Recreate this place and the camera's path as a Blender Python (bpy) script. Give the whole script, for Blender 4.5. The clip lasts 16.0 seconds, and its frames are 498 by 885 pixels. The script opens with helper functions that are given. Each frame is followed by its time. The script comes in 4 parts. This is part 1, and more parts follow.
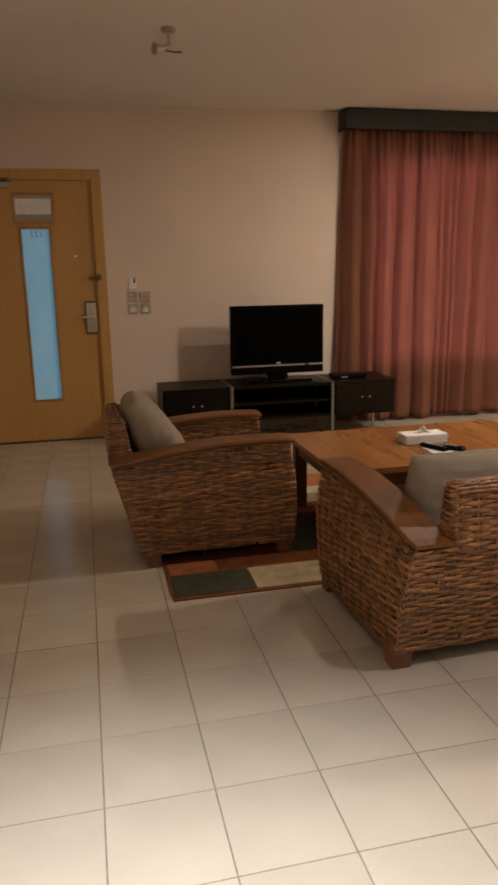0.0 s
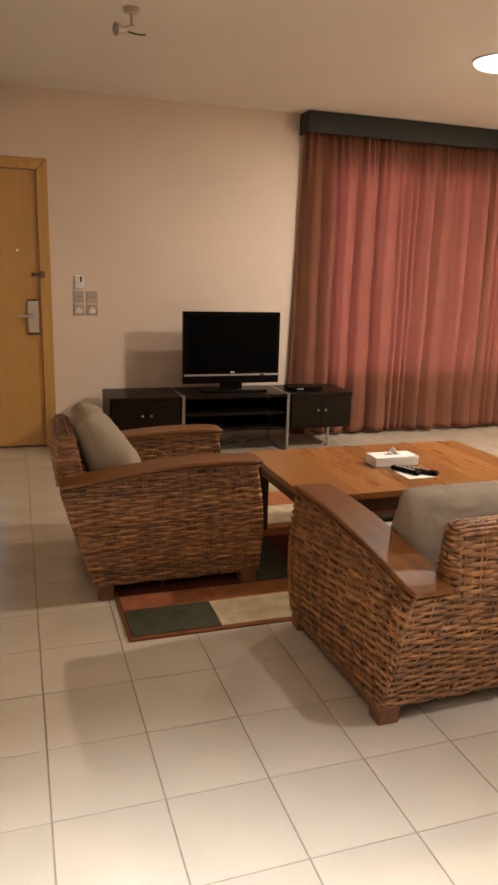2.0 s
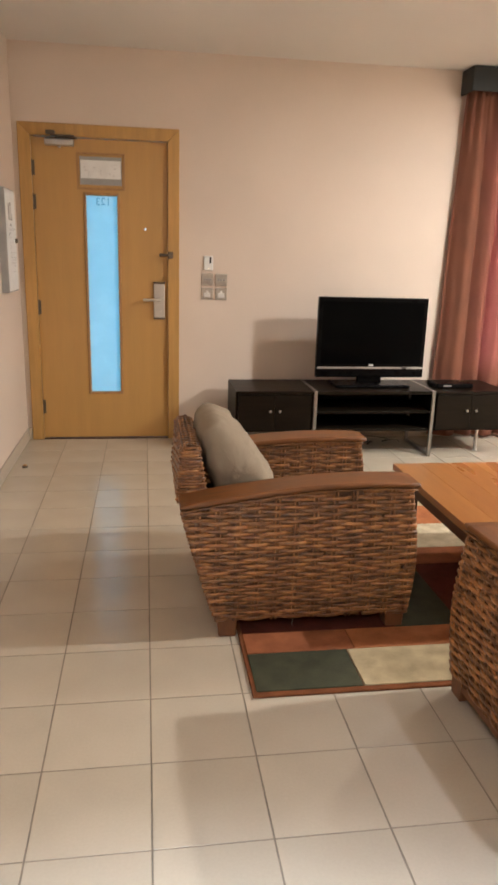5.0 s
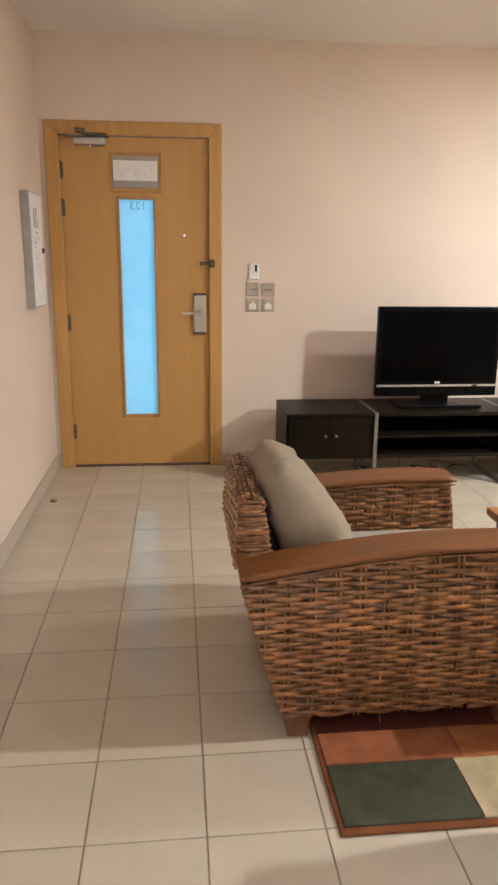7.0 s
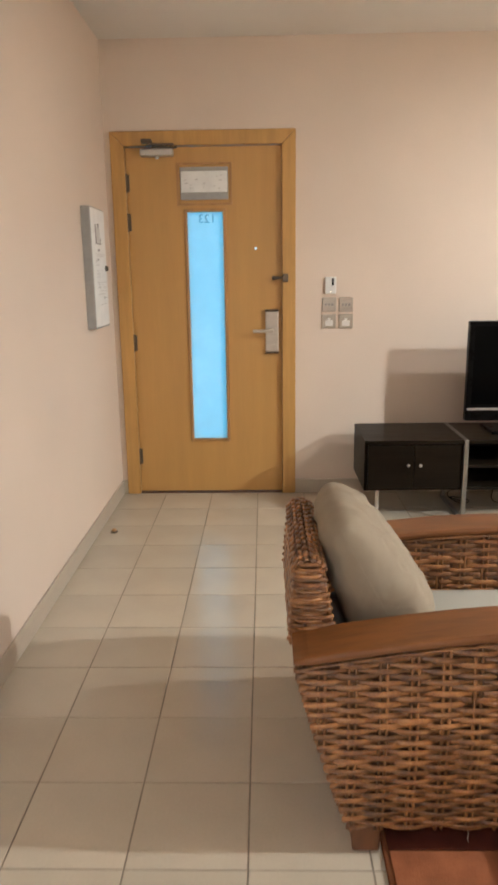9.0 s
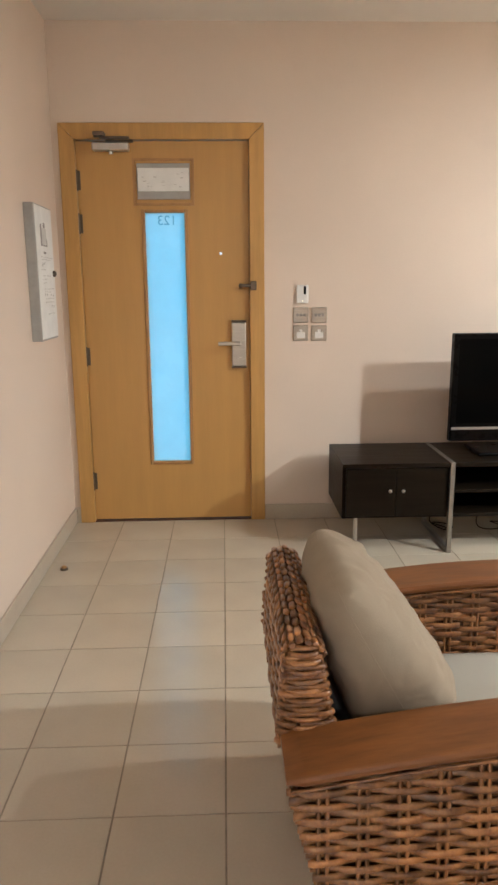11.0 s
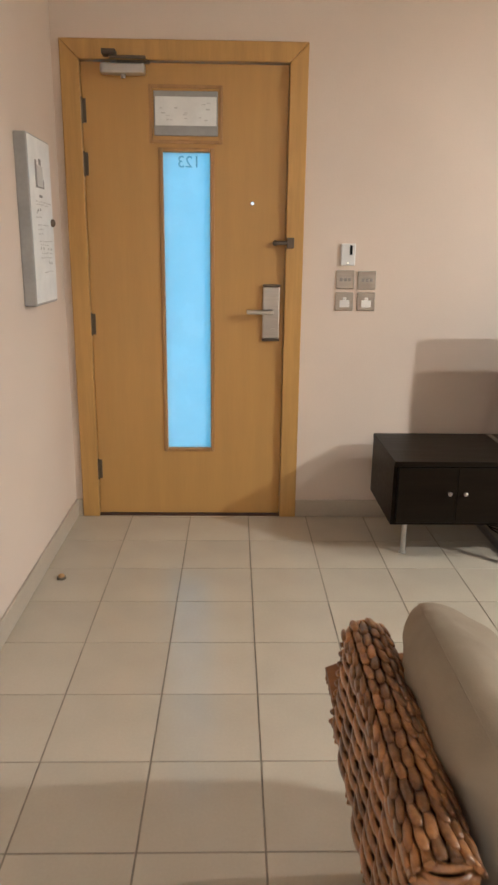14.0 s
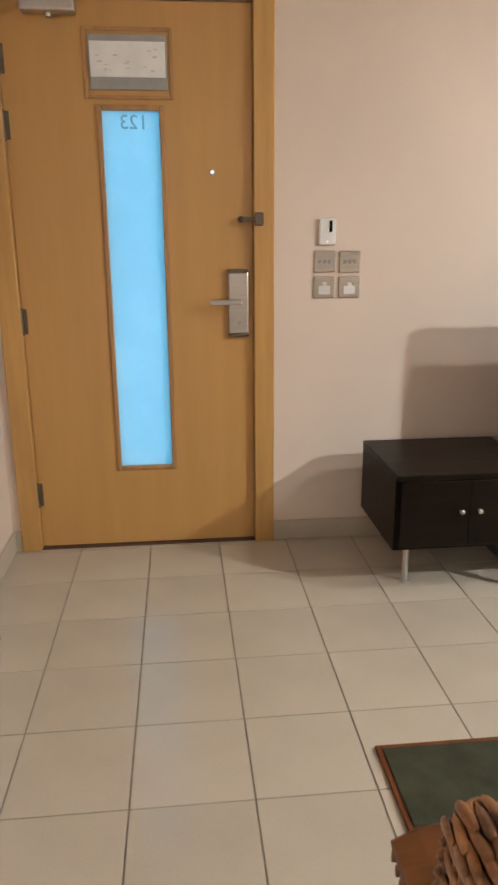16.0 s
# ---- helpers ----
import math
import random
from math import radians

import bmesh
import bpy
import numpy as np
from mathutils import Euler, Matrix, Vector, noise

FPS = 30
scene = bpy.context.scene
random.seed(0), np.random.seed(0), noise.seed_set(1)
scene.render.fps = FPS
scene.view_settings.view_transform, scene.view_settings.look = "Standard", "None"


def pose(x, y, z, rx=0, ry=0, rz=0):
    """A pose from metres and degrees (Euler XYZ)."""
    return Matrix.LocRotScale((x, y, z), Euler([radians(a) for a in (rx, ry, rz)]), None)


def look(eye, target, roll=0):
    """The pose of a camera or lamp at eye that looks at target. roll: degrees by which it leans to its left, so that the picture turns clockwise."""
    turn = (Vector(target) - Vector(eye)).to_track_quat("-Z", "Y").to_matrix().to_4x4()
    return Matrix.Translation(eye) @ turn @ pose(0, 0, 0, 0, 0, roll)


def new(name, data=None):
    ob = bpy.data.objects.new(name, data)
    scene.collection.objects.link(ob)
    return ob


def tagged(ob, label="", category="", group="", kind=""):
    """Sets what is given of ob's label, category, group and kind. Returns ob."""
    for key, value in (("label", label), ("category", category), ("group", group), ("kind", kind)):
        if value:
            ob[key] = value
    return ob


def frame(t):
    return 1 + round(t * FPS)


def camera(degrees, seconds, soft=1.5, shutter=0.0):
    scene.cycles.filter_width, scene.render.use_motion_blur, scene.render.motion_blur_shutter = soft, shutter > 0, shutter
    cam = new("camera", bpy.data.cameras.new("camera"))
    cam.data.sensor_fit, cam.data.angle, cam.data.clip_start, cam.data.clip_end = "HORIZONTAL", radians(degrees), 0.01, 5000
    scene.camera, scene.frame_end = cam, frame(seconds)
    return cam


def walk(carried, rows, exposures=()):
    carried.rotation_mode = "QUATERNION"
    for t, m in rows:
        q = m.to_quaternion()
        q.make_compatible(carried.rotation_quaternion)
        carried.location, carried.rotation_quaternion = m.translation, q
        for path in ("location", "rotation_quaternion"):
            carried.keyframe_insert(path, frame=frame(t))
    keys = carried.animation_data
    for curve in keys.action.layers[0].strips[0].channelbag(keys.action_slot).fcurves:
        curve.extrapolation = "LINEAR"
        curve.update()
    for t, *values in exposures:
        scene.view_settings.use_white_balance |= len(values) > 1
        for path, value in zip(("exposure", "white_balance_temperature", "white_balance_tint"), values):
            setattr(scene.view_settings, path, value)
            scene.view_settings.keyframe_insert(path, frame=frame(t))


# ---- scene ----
cam = camera(39.0, 16.0, soft=2.6, shutter=0.4)
PATH = [
    (0, (0.04, 0.053, 1.377), (0.471, 1.95, 0.912), -1.1),
    (0.5, (0.126, 0.143, 1.379), (0.429, 2.056, 0.879), -1.0),
    (1, (0.114, 0.218, 1.389), (0.597, 2.109, 0.949), 0.3),
    (1.5, (0.035, 0.316, 1.388), (0.613, 2.177, 0.935), 1.4),
    (2, (-0.026, 0.374, 1.391), (0.586, 2.222, 0.935), 1.5),
    (2.5, (-0.046, 0.415, 1.392), (0.538, 2.268, 0.918), 1.5),
    (3, (0.044, 0.495, 1.381), (0.413, 2.398, 0.887), -0.8),
    (3.5, (0.131, 0.562, 1.405), (0.342, 2.489, 0.915), -0.1),
    (4, (0.133, 0.646, 1.375), (0.336, 2.581, 0.909), -0.7),
    (4.5, (0.055, 0.81, 1.375), (0.329, 2.737, 0.916), 0.6),
    (5, (-0.002, 0.9, 1.395), (0.285, 2.811, 0.879), 1.6),
    (5.2, (-0.013, 0.944, 1.391), (0.236, 2.852, 0.845), 1.8),
    (7.3, (-0.072, 1.516, 1.378), (0.123, 3.445, 0.886), 0.6),
    (7.5, (-0.083, 1.552, 1.373), (0.119, 3.473, 0.855), 1.3),
    (8, (-0.043, 1.618, 1.382), (0.073, 3.546, 0.862), 0.5),
    (8.5, (0.039, 1.702, 1.416), (-0.029, 3.637, 0.913), -0.5),
    (9, (0.05, 1.794, 1.389), (0.004, 3.739, 0.928), -0.8),
    (9.2, (0.03, 1.844, 1.384), (0.098, 3.799, 0.969), -0.3),
    (11.3, (0.014, 2.249, 1.362), (0.081, 4.2, 0.928), -0.5),
    (11.5, (0.033, 2.292, 1.336), (0.119, 4.245, 0.911), -0.9),
    (12, (0.007, 2.327, 1.356), (0.327, 4.253, 0.925), 0.2),
    (12.5, (-0.082, 2.412, 1.368), (0.309, 4.329, 0.95), 1.5),
    (13, (-0.145, 2.495, 1.366), (0.252, 4.397, 0.893), 2.2),
    (13.5, (-0.136, 2.602, 1.365), (0.123, 4.516, 0.848), 1.4),
    (14, (-0.082, 2.782, 1.349), (-0.036, 4.709, 0.817), 0.7),
    (14.5, (-0.101, 2.989, 1.257), (-0.026, 4.926, 0.763), 1.1),
    (15, (-0.19, 3.135, 1.262), (0.044, 5.069, 0.81), 2.3),
    (15.5, (-0.21, 3.237, 1.247), (0.09, 5.152, 0.756), 1.9),
    (16, (-0.144, 3.319, 1.277), (0.042, 5.236, 0.736), -0.4),
]
EXPOSURES = [(0.0, -1.70, 7000, 19), (0.5, -1.58, 7000, 19), (1.5, -1.0, 7050, 19), (2.5, -0.9, 6700, 15), (3.5, -0.65, 6500, 12), (4.5, -0.35, 6050, 11), (7.5, -0.13, 5620, 8), (9.0, -0.08, 5560, 6), (12.0, -0.16, 5480, 6), (16.0, -0.20, 5480, 7)]
walk(cam, [(t, look(eye, target, roll)) for t, eye, target, roll in PATH], EXPOSURES)

# ---- world, lamps ----
world = bpy.data.worlds.new("world")
scene.world = world
world.use_nodes = True
wn = world.node_tree.nodes
sky = wn.new("ShaderNodeTexSky")
sky.sky_type, sky.sun_disc = "NISHITA", False
sky.sun_elevation, sky.sun_rotation = radians(35), radians(200)
world.node_tree.links.new(sky.outputs[0], wn["Background"].inputs[0])
wn["Background"].inputs[1].default_value = 0.1

CEIL = 2.72
WARM = (1.0, 0.93, 0.81)
# opal ceiling bowls: place, power of the lamp, its tone; the third is unseen, added as fill
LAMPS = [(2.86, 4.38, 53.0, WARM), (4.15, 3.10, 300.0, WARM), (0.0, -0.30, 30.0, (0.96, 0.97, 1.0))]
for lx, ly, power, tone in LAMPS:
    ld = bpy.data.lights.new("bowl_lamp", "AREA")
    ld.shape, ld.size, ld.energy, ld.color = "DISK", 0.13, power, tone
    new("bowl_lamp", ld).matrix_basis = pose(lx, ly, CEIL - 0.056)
# recessed downlights over the open floor: place, power, beam in degrees, tone
DOWNLIGHTS = [(0.0, 0.62, 2000.0, 72, (0.80, 0.91, 1.0)), (1.85, 1.00, 330.0, 96, (0.96, 0.96, 1.0))]
for lx, ly, power, beam, tone in DOWNLIGHTS:
    ld = bpy.data.lights.new("downlight", "SPOT")
    ld.energy, ld.color, ld.spot_size, ld.spot_blend, ld.shadow_soft_size = power, tone, radians(beam), 0.9, 0.05
    new("downlight", ld).matrix_basis = pose(lx, ly, CEIL - 0.012)
# daylight in the curtained window
ld = bpy.data.lights.new("window_daylight", "AREA")
ld.shape, ld.size, ld.size_y, ld.energy, ld.color = "RECTANGLE", 2.2, 1.75, 260.0, (0.78, 0.84, 1.0)
ld.spread = radians(80)
new("window_daylight", ld).matrix_basis = pose(3.7, 6.365, 1.45, -90, 0, 0)

# ---- materials ----
def mat(name, color, rough=0.5, metal=0.0, var=0.12, scale=8.0, bump=0.0, bscale=60.0, stretch=(1, 1, 1), rand=0.0, island=0.0,
        spec=0.5, dark=None, coat=0.0, fold=0.0):
    """Principled surface with two scales of variation, fine relief and, if asked, a tone by object or by island."""
    m = bpy.data.materials.new(name)
    m.use_nodes = True
    nt = m.node_tree
    n, l = nt.nodes, nt.links
    b = n["Principled BSDF"]
    b.inputs["Roughness"].default_value, b.inputs["Metallic"].default_value = rough, metal
    b.inputs["Specular IOR Level"].default_value = spec
    b.inputs["Coat Weight"].default_value = coat
    tc = n.new("ShaderNodeTexCoord")
    mp = n.new("ShaderNodeMapping")
    mp.inputs["Scale"].default_value = stretch
    l.new(tc.outputs["Object"], mp.inputs[0])
    big, fine = n.new("ShaderNodeTexNoise"), n.new("ShaderNodeTexNoise")
    big.inputs["Scale"].default_value, fine.inputs["Scale"].default_value = scale, bscale
    big.inputs["Detail"].default_value, fine.inputs["Detail"].default_value = 4, 3
    l.new(mp.outputs[0], big.inputs[0])
    l.new(mp.outputs[0], fine.inputs[0])
    mix = n.new("ShaderNodeMix")
    mix.data_type = "RGBA"
    lo_c = dark or tuple(c * (1 - 2 * var) for c in color)
    mix.inputs[6].default_value, mix.inputs[7].default_value = (*lo_c, 1), (*color, 1)
    ramp = n.new("ShaderNodeValToRGB")
    ramp.color_ramp.elements[0].position, ramp.color_ramp.elements[1].position = 0.3, 0.68
    add = n.new("ShaderNodeMath")
    add.operation = "MULTIPLY_ADD"
    l.new(fine.outputs[0], add.inputs[0])
    add.inputs[1].default_value = 0.35
    l.new(big.outputs[0], add.inputs[2])
    sub = n.new("ShaderNodeMath")
    sub.operation = "SUBTRACT"
    l.new(add.outputs[0], sub.inputs[0])
    sub.inputs[1].default_value = 0.175
    l.new(sub.outputs[0], ramp.inputs[0])
    l.new(ramp.outputs[0], mix.inputs[0])
    out = mix.outputs[2]
    if rand or island:
        src = n.new("ShaderNodeObjectInfo").outputs["Random"] if rand else n.new("ShaderNodeNewGeometry").outputs["Random Per Island"]
        amt = rand or island
        mr = n.new("ShaderNodeMapRange")
        mr.inputs[3].default_value, mr.inputs[4].default_value = 1 - amt, 1 + amt
        l.new(src, mr.inputs[0])
        hs = n.new("ShaderNodeHueSaturation")
        l.new(mr.outputs[0], hs.inputs["Value"])
        l.new(out, hs.inputs["Color"])
        out = hs.outputs[0]
    l.new(out, b.inputs["Base Color"])
    rr = n.new("ShaderNodeMapRange")
    rr.inputs[3].default_value, rr.inputs[4].default_value = max(0.02, rough - 0.08), min(1, rough + 0.1)
    l.new(big.outputs[0], rr.inputs[0])
    l.new(rr.outputs[0], b.inputs["Roughness"])
    if bump:
        bp = n.new("ShaderNodeBump")
        bp.inputs["Strength"].default_value, bp.inputs["Distance"].default_value = bump, 0.004
        l.new(fine.outputs[0], bp.inputs["Height"])
        l.new(bp.outputs[0], b.inputs["Normal"])
        if fold:   # soft creases
            cr, fb = n.new("ShaderNodeTexNoise"), n.new("ShaderNodeBump")
            cr.inputs["Scale"].default_value, cr.inputs["Detail"].default_value, cr.inputs["Distortion"].default_value = 8.0, 2, 0.4
            fb.inputs["Strength"].default_value, fb.inputs["Distance"].default_value = fold, 0.03
            l.new(tc.outputs["Object"], cr.inputs[0])
            l.new(cr.outputs[0], fb.inputs["Height"])
            l.new(fb.outputs[0], bp.inputs["Normal"])
    return m


def glow(name, color, strength):
    m = bpy.data.materials.new(name)
    m.use_nodes = True
    n = m.node_tree.nodes
    n.remove(n["Principled BSDF"])
    e = n.new("ShaderNodeEmission")
    e.inputs[0].default_value, e.inputs[1].default_value = (*color, 1), strength
    m.node_tree.links.new(e.outputs[0], n["Material Output"].inputs[0])
    return m


def sheer(name, color, through_share, rough=0.9, bump=0.3, passed=None):
    """Cloth or frosted glass that lets light through."""
    m = mat(name, color, rough, 0, 0.1, 6, bump, 400)
    n, l = m.node_tree.nodes, m.node_tree.links
    tr, mx = n.new("ShaderNodeBsdfTranslucent"), n.new("ShaderNodeMixShader")
    tr.inputs[0].default_value = (*(passed or color), 1)
    mx.inputs[0].default_value = through_share
    l.new(n["Principled BSDF"].outputs[0], mx.inputs[1])
    l.new(tr.outputs[0], mx.inputs[2])
    l.new(mx.outputs[0], n["Material Output"].inputs[0])
    return m


WALL = mat("wall_paint", (0.705, 0.585, 0.482), 0.55, var=0.03, scale=1.5, bump=0.12, bscale=180)
CEILING = mat("ceiling_paint", (0.745, 0.70, 0.64), 0.8, var=0.03, scale=1.2, bump=0.1, bscale=150)
TILE = mat("cream_floor_tile", (0.505, 0.438, 0.342), 0.185, var=0.05, scale=3.0, bump=0.03, bscale=120, rand=0.035)
TILE_FAR = mat("cream_floor_tile_far", (0.505, 0.438, 0.342), 0.185, var=0.05, scale=3.0, bump=0.03, bscale=120, island=0.035)
GROUT = mat("grey_grout", (0.30, 0.25, 0.19), 0.9, var=0.15, scale=20, bump=0.3, bscale=200)
SKIRT = mat("skirting_tile", (0.47, 0.40, 0.31), 0.4, var=0.06, scale=6)
BEECH = mat("honey_veneer", (0.52, 0.29, 0.085), 0.36, var=0.05, scale=1.6, bump=0.02, bscale=14, stretch=(6, 6, 0.5))
BEECH_EDGE = mat("honey_frame", (0.55, 0.31, 0.09), 0.36, var=0.10, scale=2.5, bump=0.05, bscale=14, stretch=(9, 9, 0.7))
BEAD = mat("brown_bead", (0.44, 0.235, 0.082), 0.4, var=0.12, scale=4, stretch=(8, 8, 0.6))
STEEL = mat("brushed_steel", (0.56, 0.52, 0.46), 0.32, 1.0, var=0.06, scale=10, bscale=200, stretch=(1, 1, 12))
DARKMETAL = mat("dark_metal", (0.17, 0.135, 0.10), 0.42, 0.8, var=0.1, scale=20)
ALU = mat("satin_aluminium", (0.55, 0.53, 0.50), 0.38, 0.9, var=0.05, scale=20)
SLED = mat("grey_sled_steel", (0.30, 0.28, 0.25), 0.42, 0.85, var=0.08, scale=20, stretch=(1, 1, 8))
ESPRESSO = mat("espresso_laminate", (0.012, 0.008, 0.0045), 0.36, var=0.2, scale=5, bump=0.04, bscale=30, stretch=(0.7, 9, 9), spec=0.12)
BLACKPL = mat("black_plastic", (0.0035, 0.003, 0.003), 0.28, var=0.1, scale=20, spec=0.07)
SCREEN = mat("tv_screen", (0.002, 0.002, 0.002), 0.09, var=0.05, scale=10, spec=0.04)
WHITEPL = mat("white_plastic", (0.78, 0.76, 0.72), 0.35, var=0.04, scale=20)
PAPER = mat("paper", (0.82, 0.81, 0.78), 0.7, var=0.05, scale=12)
GREYPL = mat("grey_plastic", (0.36, 0.35, 0.33), 0.45, var=0.06, scale=15)
INK = mat("grey_print", (0.33, 0.31, 0.29), 0.7, var=0.1, scale=30)
FAINT = mat("faint_print", (0.60, 0.58, 0.55), 0.7, var=0.05, scale=30)
BLUEINK = mat("glass_lettering", (0.34, 0.55, 0.64), 0.6, var=0.05, scale=20)
RATTAN = mat("rattan", (0.345, 0.153, 0.049), 0.34, var=0.20, scale=30, bump=0.25, bscale=160, island=0.36, dark=(0.115, 0.043, 0.015), coat=0.3)
# dark brown put in for the shade between the canes
SHADE_CORE = mat("shade_core", (0.10, 0.043, 0.017), 0.8, var=0.2, scale=20)
TEAK = mat("teak_arm", (0.195, 0.073, 0.018), 0.44, spec=0.38, var=0.16, scale=3.0, bump=0.06, bscale=16, stretch=(1.0, 9, 9), dark=(0.115, 0.041, 0.010), coat=0.0)
LEGWOOD = mat("dark_leg_wood", (0.17, 0.065, 0.024), 0.4, var=0.15, scale=6, bump=0.05, bscale=20, stretch=(5, 5, 1))
TABLETOP = mat("teak_table", (0.295, 0.127, 0.033), 0.28, spec=0.40, var=0.16, scale=1.5, bump=0.010, bscale=9, stretch=(7, 1.0, 7), rand=0.20, dark=(0.225, 0.088, 0.022), coat=0.0)
TABLEDARK = mat("dark_teak", (0.10, 0.04, 0.018), 0.4, var=0.15, scale=4, stretch=(6, 6, 0.8))
LINEN = mat("linen", (0.295, 0.238, 0.172), 0.9, fold=0.6, var=0.05, scale=4, bump=0.25, bscale=420, spec=0.2)
SEATCLOTH = mat("seat_cloth", (0.385, 0.355, 0.30), 0.9, var=0.05, scale=4, bump=0.25, bscale=420, spec=0.2)
PELMET = mat("pelmet_cloth", (0.020, 0.023, 0.022), 0.6, var=0.1, scale=8, bump=0.15, bscale=200)
CURTAIN = sheer("curtain_cloth", (0.265, 0.105, 0.060), 0.30, passed=(0.42, 0.19, 0.17))
FROST = sheer("frosted_glass", (0.85, 0.92, 0.95), 0.75, 0.25, 0.0)
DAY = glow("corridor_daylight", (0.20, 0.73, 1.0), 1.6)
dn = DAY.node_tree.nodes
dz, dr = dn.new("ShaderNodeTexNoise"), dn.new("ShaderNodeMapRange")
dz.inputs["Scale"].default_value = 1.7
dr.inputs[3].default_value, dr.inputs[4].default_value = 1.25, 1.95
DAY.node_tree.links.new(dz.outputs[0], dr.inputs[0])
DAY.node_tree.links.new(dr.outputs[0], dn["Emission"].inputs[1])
RUGS = {k: mat("rug_" + k, c, 0.95, var=0.16, scale=14, bump=0.8, bscale=350, spec=0.1) for k, c in {
    "green": (0.070, 0.070, 0.043), "tan": (0.47, 0.37, 0.22), "rust": (0.34, 0.12, 0.052), "maroon": (0.115, 0.030, 0.018),
    "brown": (0.20, 0.072, 0.028), "cream": (0.55, 0.46, 0.31), "orange": (0.41, 0.15, 0.06)}.items()}

# ---- mesh helpers ----
def thing(name, x, y, z, label, category, group="", kind=""):
    ob = new(name)
    ob.empty_display_size = 0.1
    ob.matrix_basis = pose(x, y, z)
    return tagged(ob, label, category, group, kind)


def part(name, bm, material, parent=None, label="", smooth=False):
    """Links a bmesh, made in world places, as one mesh under a thing or a part."""
    me = bpy.data.meshes.new(name)
    bm.to_mesh(me)
    bm.free()
    me.materials.append(material)
    if smooth:
        for p in me.polygons:
            p.use_smooth = True
    ob = new(name, me)
    if parent is not None:
        ob.parent = parent
        if parent.type == "EMPTY":
            ob.matrix_parent_inverse = parent.matrix_basis.inverted()
    if label:
        ob["label"] = label
    return ob


def box(x0, y0, z0, x1, y1, z1, bevel=0.0, seg=1):
    bm = bmesh.new()
    bmesh.ops.create_cube(bm, size=1)
    for v in bm.verts:
        v.co = Vector(((x0 + x1) / 2 + v.co.x * (x1 - x0), (y0 + y1) / 2 + v.co.y * (y1 - y0), (z0 + z1) / 2 + v.co.z * (z1 - z0)))
    if bevel:
        bmesh.ops.bevel(bm, geom=bm.edges[:], offset=bevel, segments=seg, affect="EDGES", profile=0.5)
    return bm


def merge(*bms):
    """Several bmeshes as one."""
    out = bmesh.new()
    for b in bms:
        me = bpy.data.meshes.new("tmp")
        b.to_mesh(me)
        out.from_mesh(me)
        b.free()
        bpy.data.meshes.remove(me)
    return out


def cyl(a, b, r, r2=None, seg=16):
    """A round bar from a to b."""
    a, b = Vector(a), Vector(b)
    bm = bmesh.new()
    bmesh.ops.create_cone(bm, cap_ends=True, segments=seg, radius1=r, radius2=r if r2 is None else r2, depth=(b - a).length)
    m = Matrix.Translation((a + b) / 2) @ (b - a).to_track_quat("Z", "Y").to_matrix().to_4x4()
    bmesh.ops.transform(bm, matrix=m, verts=bm.verts)
    return bm


def dome(x, y, z, rx, ry, rz):
    bm = bmesh.new()
    bmesh.ops.create_uvsphere(bm, u_segments=16, v_segments=10, radius=1)
    for v in bm.verts:
        v.co = Vector((x + v.co.x * rx, y + v.co.y * ry, z + v.co.z * rz))
    return bm


def pipe(points, r, seg=8):
    """A round cord along points."""
    bm = bmesh.new()
    pts = [Vector(p) for p in points]
    rings = []
    for i, p in enumerate(pts):
        d = (pts[min(i + 1, len(pts) - 1)] - pts[max(i - 1, 0)]).normalized()
        s = d.cross(Vector((0.12, 0.2, 1))).normalized()
        u = s.cross(d)
        rings.append([bm.verts.new(p + r * (math.cos(2 * math.pi * k / seg) * s + math.sin(2 * math.pi * k / seg) * u)) for k in range(seg)])
    for a, b in zip(rings, rings[1:]):
        for k in range(seg):
            bm.faces.new((a[k], a[(k + 1) % seg], b[(k + 1) % seg], b[k]))
    bm.faces.new(rings[0][::-1])
    bm.faces.new(rings[-1])
    return bm


def smooth01(a, b, x):
    t = min(1, max(0, (x - a) / (b - a)))
    return t * t * (3 - 2 * t)


# ---- room ----
XW, XE, YS, YN = -0.89, 5.6, -2.2, 6.23
DX0, DX1, DZ = -0.853, 0.245, 2.225      # door frame, outside
WX0, WX1, WZ0, WZ1 = 2.55, 4.85, 0.52, 2.38   # window behind the curtain

floor = part("floor", box(XW - 0.15, YS - 0.15, -0.12, XE + 0.15, YN + 0.15, -0.0025), GROUT)
tagged(floor, "floor of cream ceramic tiles with thin grey grout lines", "floor", kind="structure")
wall_n = part("wall_north", merge(
    box(XW - 0.15, YN, -0.004, DX0, YN + 0.15, CEIL), box(DX0, YN, DZ, DX1, YN + 0.15, CEIL), box(DX1, YN, -0.004, WX0, YN + 0.15, CEIL),
    box(WX0, YN, -0.004, WX1, YN + 0.15, WZ0), box(WX0, YN, WZ1, WX1, YN + 0.15, CEIL), box(WX1, YN, -0.004, XE + 0.15, YN + 0.15, CEIL)), WALL)
tagged(wall_n, "peach beige painted wall with the entrance door", "wall", kind="structure")
for nm, b in (("wall_west", (XW - 0.15, YS, -0.004, XW, YN, CEIL)), ("wall_east", (XE, YS, -0.004, XE + 0.15, YN, CEIL)),
              ("wall_south", (XW - 0.15, YS - 0.15, -0.004, XE + 0.15, YS, CEIL))):
    tagged(part(nm, box(*b), WALL), "plain peach beige painted wall", "wall", kind="structure")
tagged(part("ceiling", box(XW - 0.15, YS - 0.15, CEIL, XE + 0.15, YN + 0.15, CEIL + 0.15), CEILING), "plain off-white painted ceiling", "ceiling", kind="structure")

